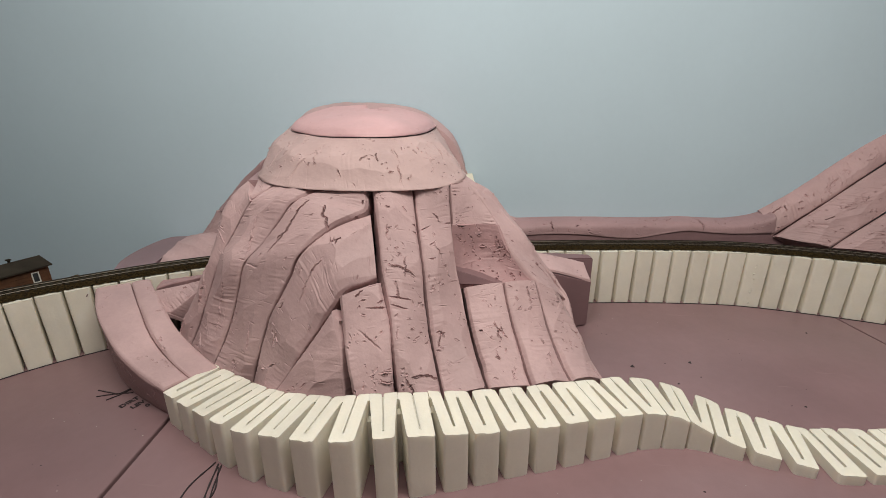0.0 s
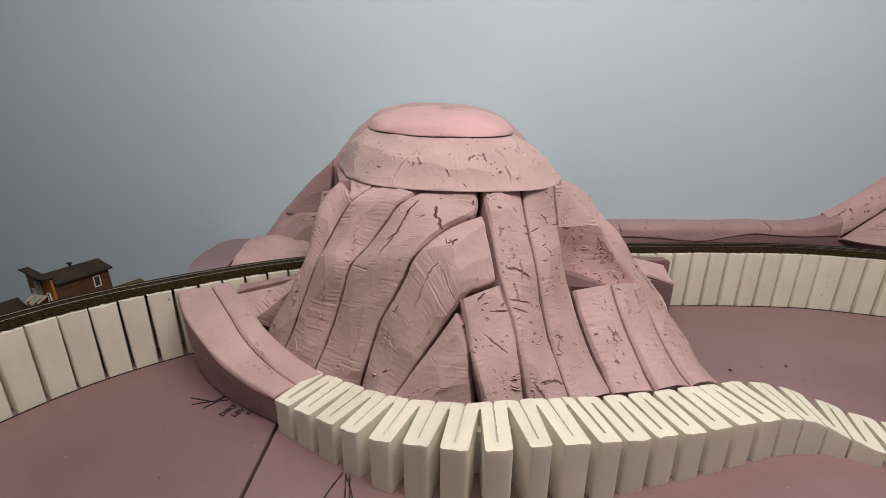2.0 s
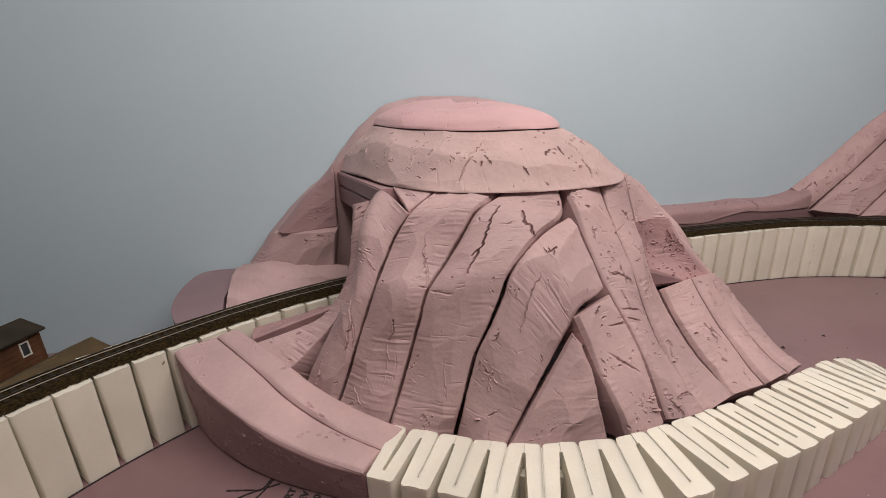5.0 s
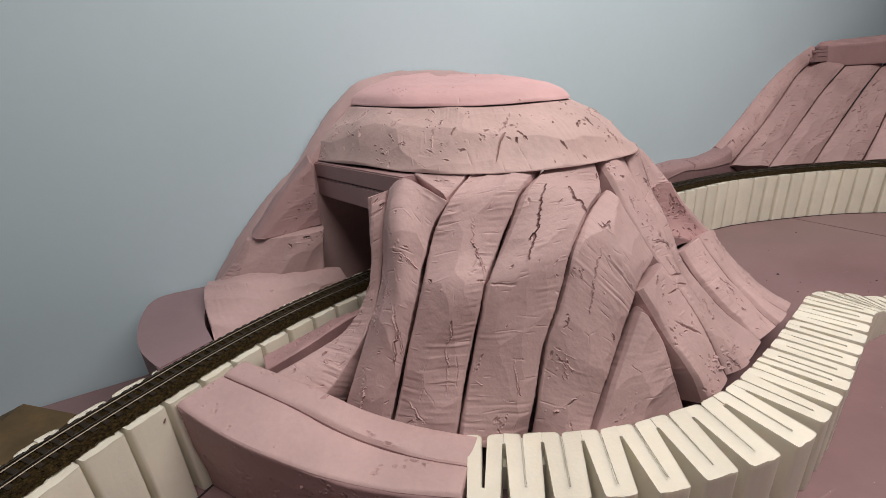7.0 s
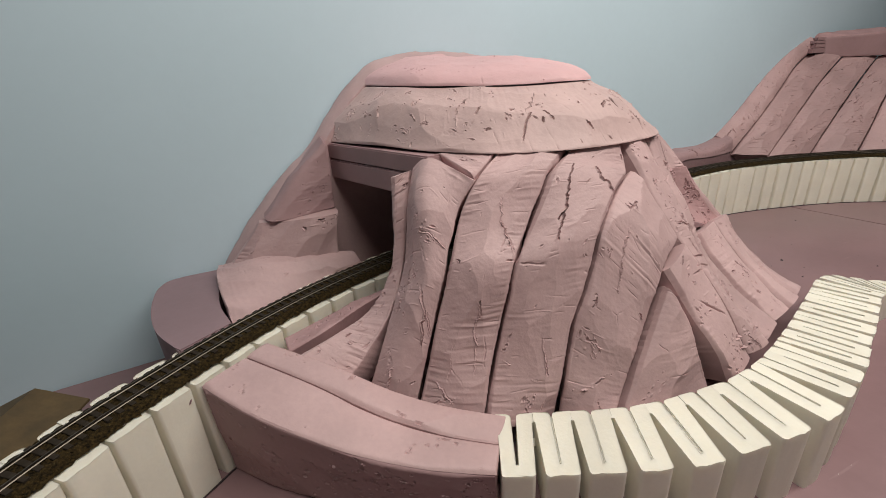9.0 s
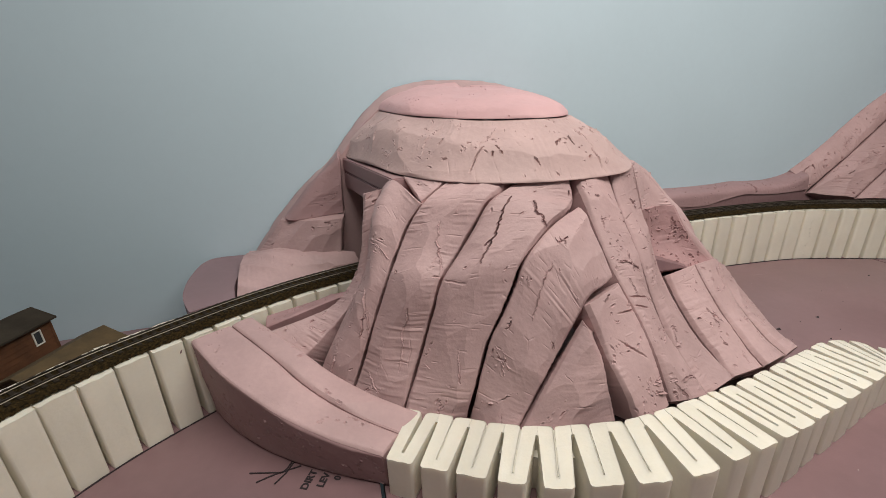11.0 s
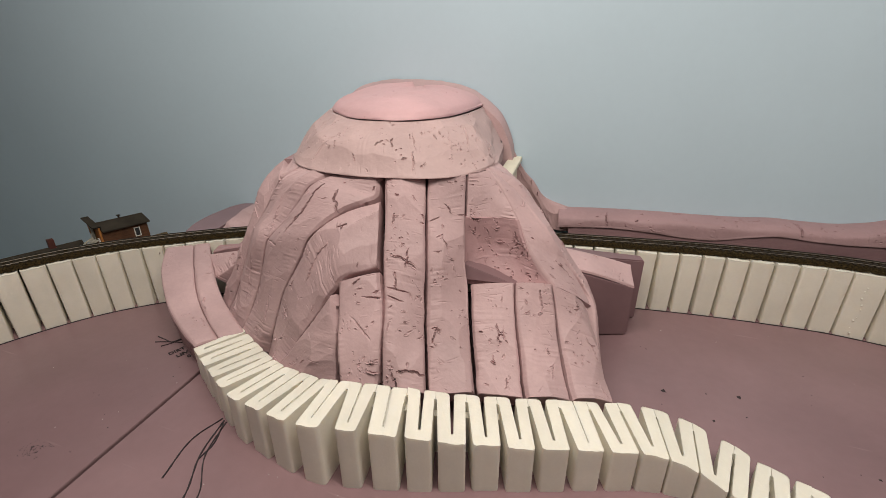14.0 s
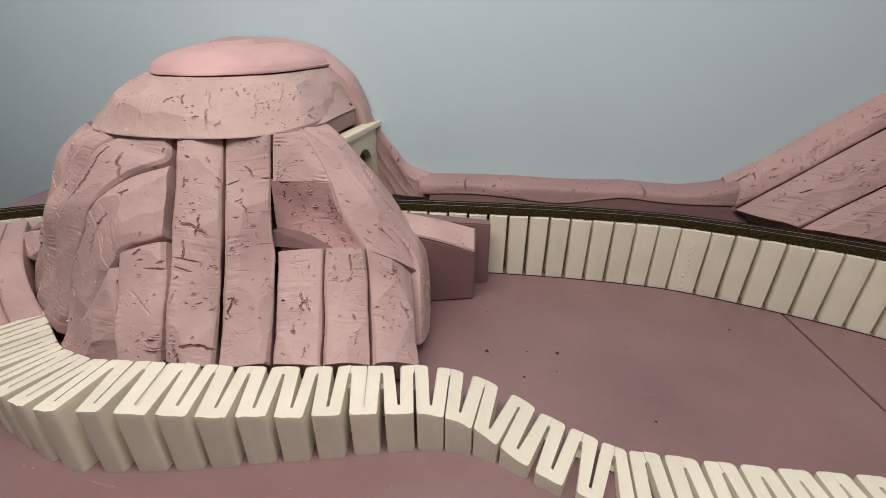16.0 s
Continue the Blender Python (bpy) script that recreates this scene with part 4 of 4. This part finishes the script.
carved("ramp_strip", [seam, far], FOAM, ramp, 72, facing=(0, -0.3, 1), bulge=0.002, edge=0.001, round_edge=0.002, inset=0.0007, gouges=20, tears=0, cuts=0.2, facets=0.6, label="narrow foam strip", back=(0, 0.0, -0.04))
foot = [(x, y, 0.0) for x, y, z in near]
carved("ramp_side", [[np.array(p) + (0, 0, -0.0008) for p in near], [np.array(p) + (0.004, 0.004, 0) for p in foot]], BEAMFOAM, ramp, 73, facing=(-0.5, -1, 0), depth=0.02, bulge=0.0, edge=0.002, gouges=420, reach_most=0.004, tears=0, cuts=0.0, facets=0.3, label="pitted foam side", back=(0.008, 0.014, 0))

# ---- the hills along the wall ----
hills = thing("foam_hills", (0.6, 1.13, 0.0), "low pink foam bank rising into a carved hill", "hill")
bank = [(0.100, 0.139), (0.185, 0.141), (0.254, 0.141), (0.302, 0.140), (0.350, 0.139), (0.397, 0.139), (0.443, 0.141), (0.489, 0.138), (0.534, 0.137), (0.577, 0.142), (0.604, 0.149), (0.614, 0.155)]
brow = [(0.049, 0.109), (0.119, 0.115), (0.207, 0.118), (0.255, 0.114), (0.312, 0.108), (0.359, 0.108), (0.403, 0.117), (0.438, 0.122), (0.483, 0.118), (0.528, 0.115), (0.571, 0.115), (0.62, 0.116)]


def bank_row(o, dz):
    return [tuple(wall_place(a, o, z + dz)) for a, z in bank]


brow_row = [tuple(wall_place(a, 0.0425, float(np.interp(a, [q for q, _ in brow], [z for _, z in brow])))) for a, _ in bank]
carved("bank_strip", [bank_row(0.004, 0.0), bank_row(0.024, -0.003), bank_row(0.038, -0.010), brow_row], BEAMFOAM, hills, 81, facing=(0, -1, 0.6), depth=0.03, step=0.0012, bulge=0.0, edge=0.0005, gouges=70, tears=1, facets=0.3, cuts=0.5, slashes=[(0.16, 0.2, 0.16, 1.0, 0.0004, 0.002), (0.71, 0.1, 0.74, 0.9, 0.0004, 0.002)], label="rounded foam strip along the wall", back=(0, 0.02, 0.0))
skirt = [(a, min(0.128, z + 0.004)) for a, z in brow[1:-1]] + [(0.604, 0.116), (0.64, 0.100)]
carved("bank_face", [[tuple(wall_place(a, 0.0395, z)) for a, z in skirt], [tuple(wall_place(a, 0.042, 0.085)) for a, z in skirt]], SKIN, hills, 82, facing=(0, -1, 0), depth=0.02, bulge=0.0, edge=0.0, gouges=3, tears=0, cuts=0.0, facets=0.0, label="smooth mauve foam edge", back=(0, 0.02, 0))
seams = [
    [(0.598, 1.166, 0.154), (0.649, 1.171, 0.187), (0.716, 1.178, 0.239), (0.775, 1.184, 0.283), (0.859, 1.193, 0.329), (0.96, 1.205, 0.366)],
    [(0.612, 1.130, 0.108), (0.66, 1.135, 0.145), (0.723, 1.140, 0.197), (0.785, 1.153, 0.242), (0.865, 1.175, 0.292), (0.949, 1.200, 0.322)],
    [(0.692, 1.090, 0.100), (0.75, 1.10, 0.145), (0.83, 1.117, 0.20), (0.93, 1.14, 0.26), (1.055, 1.170, 0.312)],
    [(0.805, 1.060, 0.098), (0.86, 1.07, 0.145), (0.935, 1.084, 0.20), (1.03, 1.106, 0.255), (1.137, 1.13, 0.308)],
    [(0.895, 1.010, 0.098), (0.95, 1.022, 0.15), (1.02, 1.042, 0.21), (1.11, 1.065, 0.265), (1.21, 1.09, 0.306)],
    [(0.97, 0.945, 0.098), (1.02, 0.965, 0.15), (1.09, 0.99, 0.21), (1.18, 1.02, 0.265), (1.28, 1.045, 0.305)],
    [(1.04, 0.87, 0.098), (1.09, 0.895, 0.15), (1.16, 0.93, 0.21), (1.25, 0.965, 0.265), (1.34, 0.995, 0.305)],
]
for i in range(len(seams) - 1):
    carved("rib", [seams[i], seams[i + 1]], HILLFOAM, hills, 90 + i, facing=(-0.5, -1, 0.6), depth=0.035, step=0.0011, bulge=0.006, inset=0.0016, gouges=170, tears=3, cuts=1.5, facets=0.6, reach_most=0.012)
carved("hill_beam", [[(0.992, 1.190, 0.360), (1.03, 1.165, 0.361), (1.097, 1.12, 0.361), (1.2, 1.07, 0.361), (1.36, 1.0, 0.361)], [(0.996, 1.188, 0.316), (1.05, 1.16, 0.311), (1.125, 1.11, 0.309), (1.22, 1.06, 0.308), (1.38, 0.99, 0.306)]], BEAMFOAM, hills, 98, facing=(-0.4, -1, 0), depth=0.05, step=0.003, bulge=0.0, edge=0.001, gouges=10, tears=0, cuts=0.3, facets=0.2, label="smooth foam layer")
carved("hill_top", [[(0.980, 1.208, 0.362), (1.028, 1.17, 0.364), (1.095, 1.125, 0.364), (1.2, 1.075, 0.364), (1.36, 1.005, 0.364)], [(0.99, 1.209, 0.365), (1.06, 1.20, 0.373), (1.13, 1.19, 0.376), (1.24, 1.19, 0.378), (1.4, 1.19, 0.380)]], SCOOP, hills, 99, facing=(0, -0.5, 1), depth=0.02, step=0.003, bulge=0.005, gouges=4, tears=0, cuts=0.3, label="bright pink foam cap", back=(0, 0, -0.02))
# thin pieces stacked at the corner of the hill
for k, (a0, z0, z1) in enumerate(((0.928, 0.324, 0.336), (0.944, 0.3365, 0.346), (0.940, 0.3465, 0.3535), (0.962, 0.354, 0.3615))):
    plan = [tuple(wall_place(a, o, 0.0))[:2] for a, o in ((a0, 0.030 - 0.003 * k), (1.03, 0.026), (1.03, 0.002), (a0 + 0.01, 0.002))]
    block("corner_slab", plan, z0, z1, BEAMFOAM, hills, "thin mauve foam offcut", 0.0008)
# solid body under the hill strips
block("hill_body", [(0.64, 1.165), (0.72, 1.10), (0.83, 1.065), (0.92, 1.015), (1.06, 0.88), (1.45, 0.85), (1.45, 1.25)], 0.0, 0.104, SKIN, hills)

# ---- right tunnel portal ----
portal = thing("tunnel_portal", (0.025, 1.03, BACK_H), "cream cast tunnel portal with an arched opening", "portal")
bm = bmesh.new()
half, spring, crownz = 0.036, 0.060, 0.093
inner = [(-half, 0.0)] + [(-half * math.cos(a), spring + (crownz - spring) * math.sin(a)) for a in np.linspace(0, math.pi, 13)] + [(half, 0.0)]
outer = [(-0.078, 0.0), (-0.078, 0.122), (0.080, 0.122), (0.080, 0.0)]
arch = [outer[0], outer[1], outer[2], outer[3]] + inner[::-1]
front, rear = [], []
for q, z in arch:
    front.append(bm.verts.new((0.012, q, z)))
    rear.append(bm.verts.new((0.0, q, z)))
bm.faces.new(front), bm.faces.new(rear[::-1])
k = len(arch)
for i in range(k):
    bm.faces.new((front[i], front[(i + 1) % k], rear[(i + 1) % k], rear[i]))
face = bm_part("portal_face", bm, CREAM)
face.matrix_world = pose(0.015, 1.030, BACK_H, 0, 0, 4)
under(face, portal)
bm = bmesh.new()
bmesh.ops.create_cube(bm, size=1.0)
for v in bm.verts:
    v.co = (v.co.x * 0.022, v.co.y * 0.162, v.co.z * 0.008)
bmesh.ops.bevel(bm, geom=bm.edges, offset=0.001, segments=2, affect="EDGES")
cop = bm_part("coping", bm, CREAM)
cop.matrix_world = pose(0.022, 1.031, BACK_H + 0.1222, 0, 0, 4)
under(cop, portal)

# ---- pen marks on the boards ----
penwork = thing("pen_marks", (-0.38, 0.69, 0.0), "black handwritten pen note and strokes on the mauve board", "writing")
ink("stroke", [(-0.441, 0.702), (-0.420, 0.699), (-0.408, 0.698), (-0.400, 0.713)], 0.0013, penwork)
ink("stroke", [(-0.414, 0.685), (-0.405, 0.697), (-0.400, 0.708)], 0.0012, penwork)
ink("stroke", [(-0.432, 0.690), (-0.416, 0.696), (-0.392, 0.702)], 0.0012, penwork)
ink("stroke", [(-0.217, 0.606), (-0.225, 0.57), (-0.212, 0.526)], 0.0013, penwork)
ink("stroke", [(-0.213, 0.604), (-0.20, 0.56), (-0.178, 0.525), (-0.166, 0.498)], 0.0015, penwork)
ink("stroke", [(-0.209, 0.603), (-0.194, 0.56), (-0.165, 0.527), (-0.156, 0.500)], 0.0012, penwork)
ink("stroke", [(-0.21, 0.60), (-0.198, 0.575), (-0.197, 0.555)], 0.0014, penwork)
for text, x, y, size in (("DIRT", -0.383, 0.673, 0.0098), ("LEV", -0.368, 0.673, 0.0098), ("0", -0.353, 0.678, 0.0090)):
    cu = bpy.data.curves.new("lettering", "FONT")
    cu.body, cu.size, cu.extrude, cu.offset = text, size, 0.0002, 0.0003
    ob = new("lettering", cu)
    ob.matrix_world = pose(x, y, 0.0006, 0, 0, 68)
    cu.materials.append(INK)
    under(ob, penwork)

# ---- little buildings behind the line ----


def house(x, y, turn):
    """A false-fronted cabin: side wall runs back from the front."""
    ob = thing("model_cabin", (x, y, 0.0), "small brown model cabin with an orange false front", "house")

    def local(name, verts, faces, mat, label="", parent=None):
        o = mesh_part(name, verts, faces, mat, None, label, 20.0)
        o.matrix_world = pose(x, y, 0, 0, 0, turn)
        return under(o, ob)

    def cube(name, x0, x1, y0, y1, z0, z1, mat, label=""):
        v = [(a, b, c) for c in (z0, z1) for a, b in ((x0, y0), (x1, y0), (x1, y1), (x0, y1))]
        return local(name, v, [(0, 1, 2, 3), (4, 5, 6, 7), (0, 1, 5, 4), (1, 2, 6, 5), (2, 3, 7, 6), (3, 0, 4, 7)], mat, label)
    w, d, h = 0.055, 0.083, 0.0795
    local("cabin_wall", [(0, 0, 0), (-w, 0, 0), (-w, d, 0), (0, d, 0), (0, 0, h), (-w, 0, h), (-w, d, h), (0, d, h), (-w / 2, 0, h + 0.009), (-w / 2, d, h + 0.009)],
          [(0, 1, 2, 3), (0, 3, 7, 4), (1, 5, 6, 2), (0, 4, 8, 5, 1), (3, 2, 6, 9, 7), (4, 7, 9, 8), (5, 8, 9, 6)], WOOD)
    for sx in (1, -1):
        e = 0.006
        xa, xb = (e, -w / 2) if sx > 0 else (-w - e, -w / 2)
        za, zb = h - 0.003, h + 0.0095
        local("roof_side", [(xa, 0.002, za), (xa, d + 0.005, za), (xb, d + 0.005, zb), (xb, 0.002, zb), (xa, 0.002, za + 0.0025), (xa, d + 0.005, za + 0.0025), (xb, d + 0.005, zb + 0.0025), (xb, 0.002, zb + 0.0025)],
              [(0, 1, 2, 3), (4, 5, 6, 7), (0, 1, 5, 4), (1, 2, 6, 5), (2, 3, 7, 6), (3, 0, 4, 7)], ROOF, "dark felt roof")
    n = 9
    prof = [(a, h + float(np.interp(a, [-w - 0.004, -0.55 * w, -0.3 * w, 0.004], [0.0185, 0.0125, 0.008, 0.008]))) for a in np.linspace(-w - 0.004, 0.004, n)]
    fv = [(a, -0.003, 0) for a, _ in prof] + [(a, -0.003, b) for a, b in prof] + [(a, 0.0, 0) for a, _ in prof] + [(a, 0.0, b) for a, b in prof]
    ff = []
    for i in range(n - 1):
        ff += [(i, i + 1, n + i + 1, n + i), (2 * n + i, 3 * n + i, 3 * n + i + 1, 2 * n + i + 1), (n + i, n + i + 1, 3 * n + i + 1, 3 * n + i)]
    ff += [(0, n, 3 * n, 2 * n), (n - 1, 3 * n - 1, 4 * n - 1, 2 * n - 1)]
    local("false_front", fv, ff, ORANGE, "orange board front with a raked top")
    cvv = [(a, -0.010, b) for a, b in prof] + [(a, 0.003, b) for a, b in prof] + [(a, -0.010, b + 0.002) for a, b in prof] + [(a, 0.003, b + 0.002) for a, b in prof]
    cf = []
    for i in range(n - 1):
        cf += [(i, i + 1, n + i + 1, n + i), (2 * n + i, 3 * n + i, 3 * n + i + 1, 2 * n + i + 1), (i, i + 1, 2 * n + i + 1, 2 * n + i), (n + i, n + i + 1, 3 * n + i + 1, 3 * n + i)]
    local("cornice", cvv, cf, ROOF, "dark raked cornice")

    def nest(piece, holder):
        piece.parent = holder
        piece.matrix_parent_inverse = holder.matrix_basis.inverted()

    def window(x0, x1, y0, y1, z0, z1, bar):
        """A frame of four bars round a dark pane, on the side wall (y0 < y1) or on the front."""
        if y1 > y0:
            pane = cube("window", x0, x0 + 0.0006, y0, y1, z0, z1, GLASS, "dark glazed window in a white frame")
            bars = [(y0 - bar, y0, z0 - bar, z1 + bar), (y1, y1 + bar, z0 - bar, z1 + bar), (y0, y1, z1, z1 + bar), (y0, y1, z0 - bar, z0)]
            bars = [cube("window_frame", x0, x0 + 0.0016, p, q, e, f, PAINT, "white window frame") for p, q, e, f in bars]
        else:
            pane = cube("window", x0, x1, y0 - 0.0006, y0, z0, z1, GLASS, "dark glazed window in a white frame")
            bars = [(x0 - bar, x0, z0 - bar, z1 + bar), (x1, x1 + bar, z0 - bar, z1 + bar), (x0, x1, z1, z1 + bar), (x0, x1, z0 - bar, z0)]
            bars = [cube("window_frame", p, q, y0 - 0.0016, y0, e, f, PAINT, "white window frame") for p, q, e, f in bars]
        for piece in bars:
            nest(piece, pane)

    window(0.0, 0.0, 0.0580, 0.0660, 0.0525, 0.0690, 0.0016)
    window(-0.0115, -0.0065, -0.003, -0.003, 0.046, 0.062, 0.0014)
    window(-0.0500, -0.0460, -0.003, -0.003, 0.048, 0.064, 0.0014)
    sign = cube("sign_board", -0.040, -0.020, -0.0048, -0.003, 0.056, 0.084, TANROOF, "faded grey sign board")
    for k in range(4):
        nest(cube("sign_bar", -0.0385 + 0.0047 * k, -0.0355 + 0.0047 * k, -0.0054, -0.0048, 0.058 + 0.002 * (k % 2), 0.082, GREYWOOD, "faded pale stripe"), sign)
    cube("door", -0.037, -0.022, -0.0048, -0.003, 0.0, 0.042, WOOD, "dark door")
    cube("stove_pipe", -0.0345, -0.0315, 0.045, 0.048, 0.082, 0.094, ROOF, "thin dark stove pipe")
    cube("pipe_cap", -0.0365, -0.0295, 0.0435, 0.0495, 0.094, 0.096, ROOF, "flat pipe cap")
    # a canopy of broken pale planks over the door, on two posts
    for k in range(6):
        xa = -0.047 + 0.0058 * k + (0.0012 if k == 3 else 0.0)
        out = -0.024 + (0.004, 0.0, 0.006, 0.001, 0.0, 0.005)[k]
        za, zb = 0.0575, 0.0495
        v = [(xa, -0.004, za), (xa + 0.0052, -0.004, za), (xa + 0.0052 + 0.001 * (k % 3 - 1), out, zb), (xa + 0.001 * (k % 3 - 1), out, zb)]
        local("canopy_plank", v + [(p, q, r + 0.0012) for p, q, r in v], [(0, 1, 2, 3), (4, 5, 6, 7), (0, 1, 5, 4), (1, 2, 6, 5), (2, 3, 7, 6), (3, 0, 4, 7)], GREYWOOD, "weathered pale canopy plank")
    for xa in (-0.039, -0.016):
        cube("canopy_post", xa, xa + 0.002, -0.020, -0.018, 0.0, 0.051, WOOD)
    for k in range(11):
        cube("wall_board", 0.0, 0.0005, 0.001, d - 0.001, 0.0015 + 0.0071 * k, 0.0080 + 0.0071 * k, WOOD)
    for y0 in (0.0, d - 0.0025):
        cube("corner_board", 0.0, 0.0012, y0, y0 + 0.0025, 0.0, h - 0.003, WOOD)
    return ob


house(-0.7655, 0.8545, -15.5)

# ---- crumbs of foam and dirt lying on the boards ----


def crumb_field(seed, count, spots, size, clear):
    """Verts and faces of tiny five-sided crumbs strewn over the given oblong spots."""
    rng = np.random.default_rng(seed)
    verts, faces = [], []
    for i in range(count):
        x0, x1, y0, y1 = spots[i % len(spots)]
        x, y = rng.uniform(x0, x1), rng.uniform(y0, y1)
        far = min(np.hypot(w.p[:, 0] - x, w.p[:, 1] - y).min() for w in (front_way, back_way))
        if far < clear or (-0.5 < x < 0.24 and y > 0.72):
            continue
        r = rng.uniform(*size) * (2.0 if rng.random() < 0.08 else 1.0)
        b0 = len(verts)
        for a in rng.uniform(0, 6.28) + np.arange(5) * 1.2566:
            q = r * rng.uniform(0.6, 1.4)
            verts.append((x + q * math.cos(a), y + 0.7 * q * math.sin(a), 0.0))
        verts.append((x, y, 0.9 * r))
        faces += [(b0 + k, b0 + (k + 1) % 5, b0 + 5) for k in range(5)] + [tuple(b0 + k for k in range(4, -1, -1))]
    return verts, faces


def strew(batches):
    verts, faces = [], []
    for batch in batches:
        v, f = crumb_field(*batch)
        faces += [tuple(k + len(verts) for k in q) for q in f]
        verts += v
    return verts, faces


chips = [(x - 0.001, x + 0.001, y - 0.001, y + 0.001) for x, y in ((0.265, 0.822), (0.351, 0.838), (0.447, 0.754), (0.575, 0.942), (0.313, 0.786))]
verts, faces = strew([(77, 50, [(0.16, 0.85, 0.55, 0.97), (0.2, 0.5, 0.7, 0.95), (-0.55, -0.3, 0.42, 0.66)], (0.0004, 0.0010), 0.04),
                      (79, 5, chips, (0.0014, 0.0019), 0.03), (80, 90, [(-0.390, -0.358, 0.495, 0.518), (-0.380, -0.366, 0.500, 0.512)], (0.0003, 0.0008), 0.03)])
crumbs = mesh_part("dirt_crumbs", verts, faces, INK)
tagged(crumbs, "tiny dark crumbs scattered on the mauve boards", "debris", kind="stuff")
verts, faces = crumb_field(78, 34, [(0.10, 0.6, 0.50, 0.64), (-0.62, -0.3, 0.50, 0.74), (-0.25, 0.1, 0.50, 0.57), (0.22, 0.8, 0.9, 1.0)], (0.0003, 0.0007), 0.0335)
tagged(mesh_part("foam_crumbs", verts, faces, PAINT), "tiny white foam crumbs strewn round the risers", "debris", kind="stuff")


def shed(name, label, x, y, turn, w, d, h, rise, wall_mat, roof_mat, chimney=False):
    ob = thing(name, (x, y, 0.0), label, "house")

    def local(nm, verts, faces, mat, lab=""):
        o = mesh_part(nm, verts, faces, mat, None, lab, 20.0)
        o.matrix_world = pose(x, y, 0, 0, 0, turn)
        return under(o, ob)
    box = [(0, 1, 2, 3), (4, 5, 6, 7), (0, 1, 5, 4), (1, 2, 6, 5), (2, 3, 7, 6), (3, 0, 4, 7)]
    local("cabin_wall", [(0, 0, 0), (-w, 0, 0), (-w, d, 0), (0, d, 0), (0, 0, h), (-w, 0, h), (-w, d, h), (0, d, h), (0, d / 2, h + rise), (-w, d / 2, h + rise)],
          [(0, 1, 2, 3), (0, 1, 5, 4), (2, 3, 7, 6), (0, 4, 8, 7, 3), (1, 2, 6, 9, 5), (4, 5, 9, 8), (7, 8, 9, 6)], wall_mat)
    for y0, sgn in ((-0.006, 1), (d + 0.006, -1)):
        za, zb, ym = h - 0.002, h + rise + 0.001, d / 2
        v = [(0.006, y0, za), (-w - 0.006, y0, za), (-w - 0.006, ym, zb), (0.006, ym, zb)]
        local("roof_side", v + [(a, b, c + 0.0025) for a, b, c in v], box, roof_mat, "weathered model roof")
    if chimney:
        v = [(a, b, c) for c in (h, h + rise + 0.019) for a, b in ((-0.047, d / 2 - 0.005), (-0.037, d / 2 - 0.005), (-0.037, d / 2 + 0.005), (-0.047, d / 2 + 0.005))]
        local("chimney", v, box, REDWOOD, "square chimney")
    return ob


shed("model_shed", "low model shed with a dark brown roof and chimney", -0.8135, 0.8434, 74.2, 0.12, 0.05, 0.033, 0.0165, REDWOOD, ROOF, True)
shed("model_shed", "small model shed with a tan plank roof", -0.640, 0.906, 72.0, 0.10, 0.076, 0.046, 0.016, TANROOF, TANROOF)
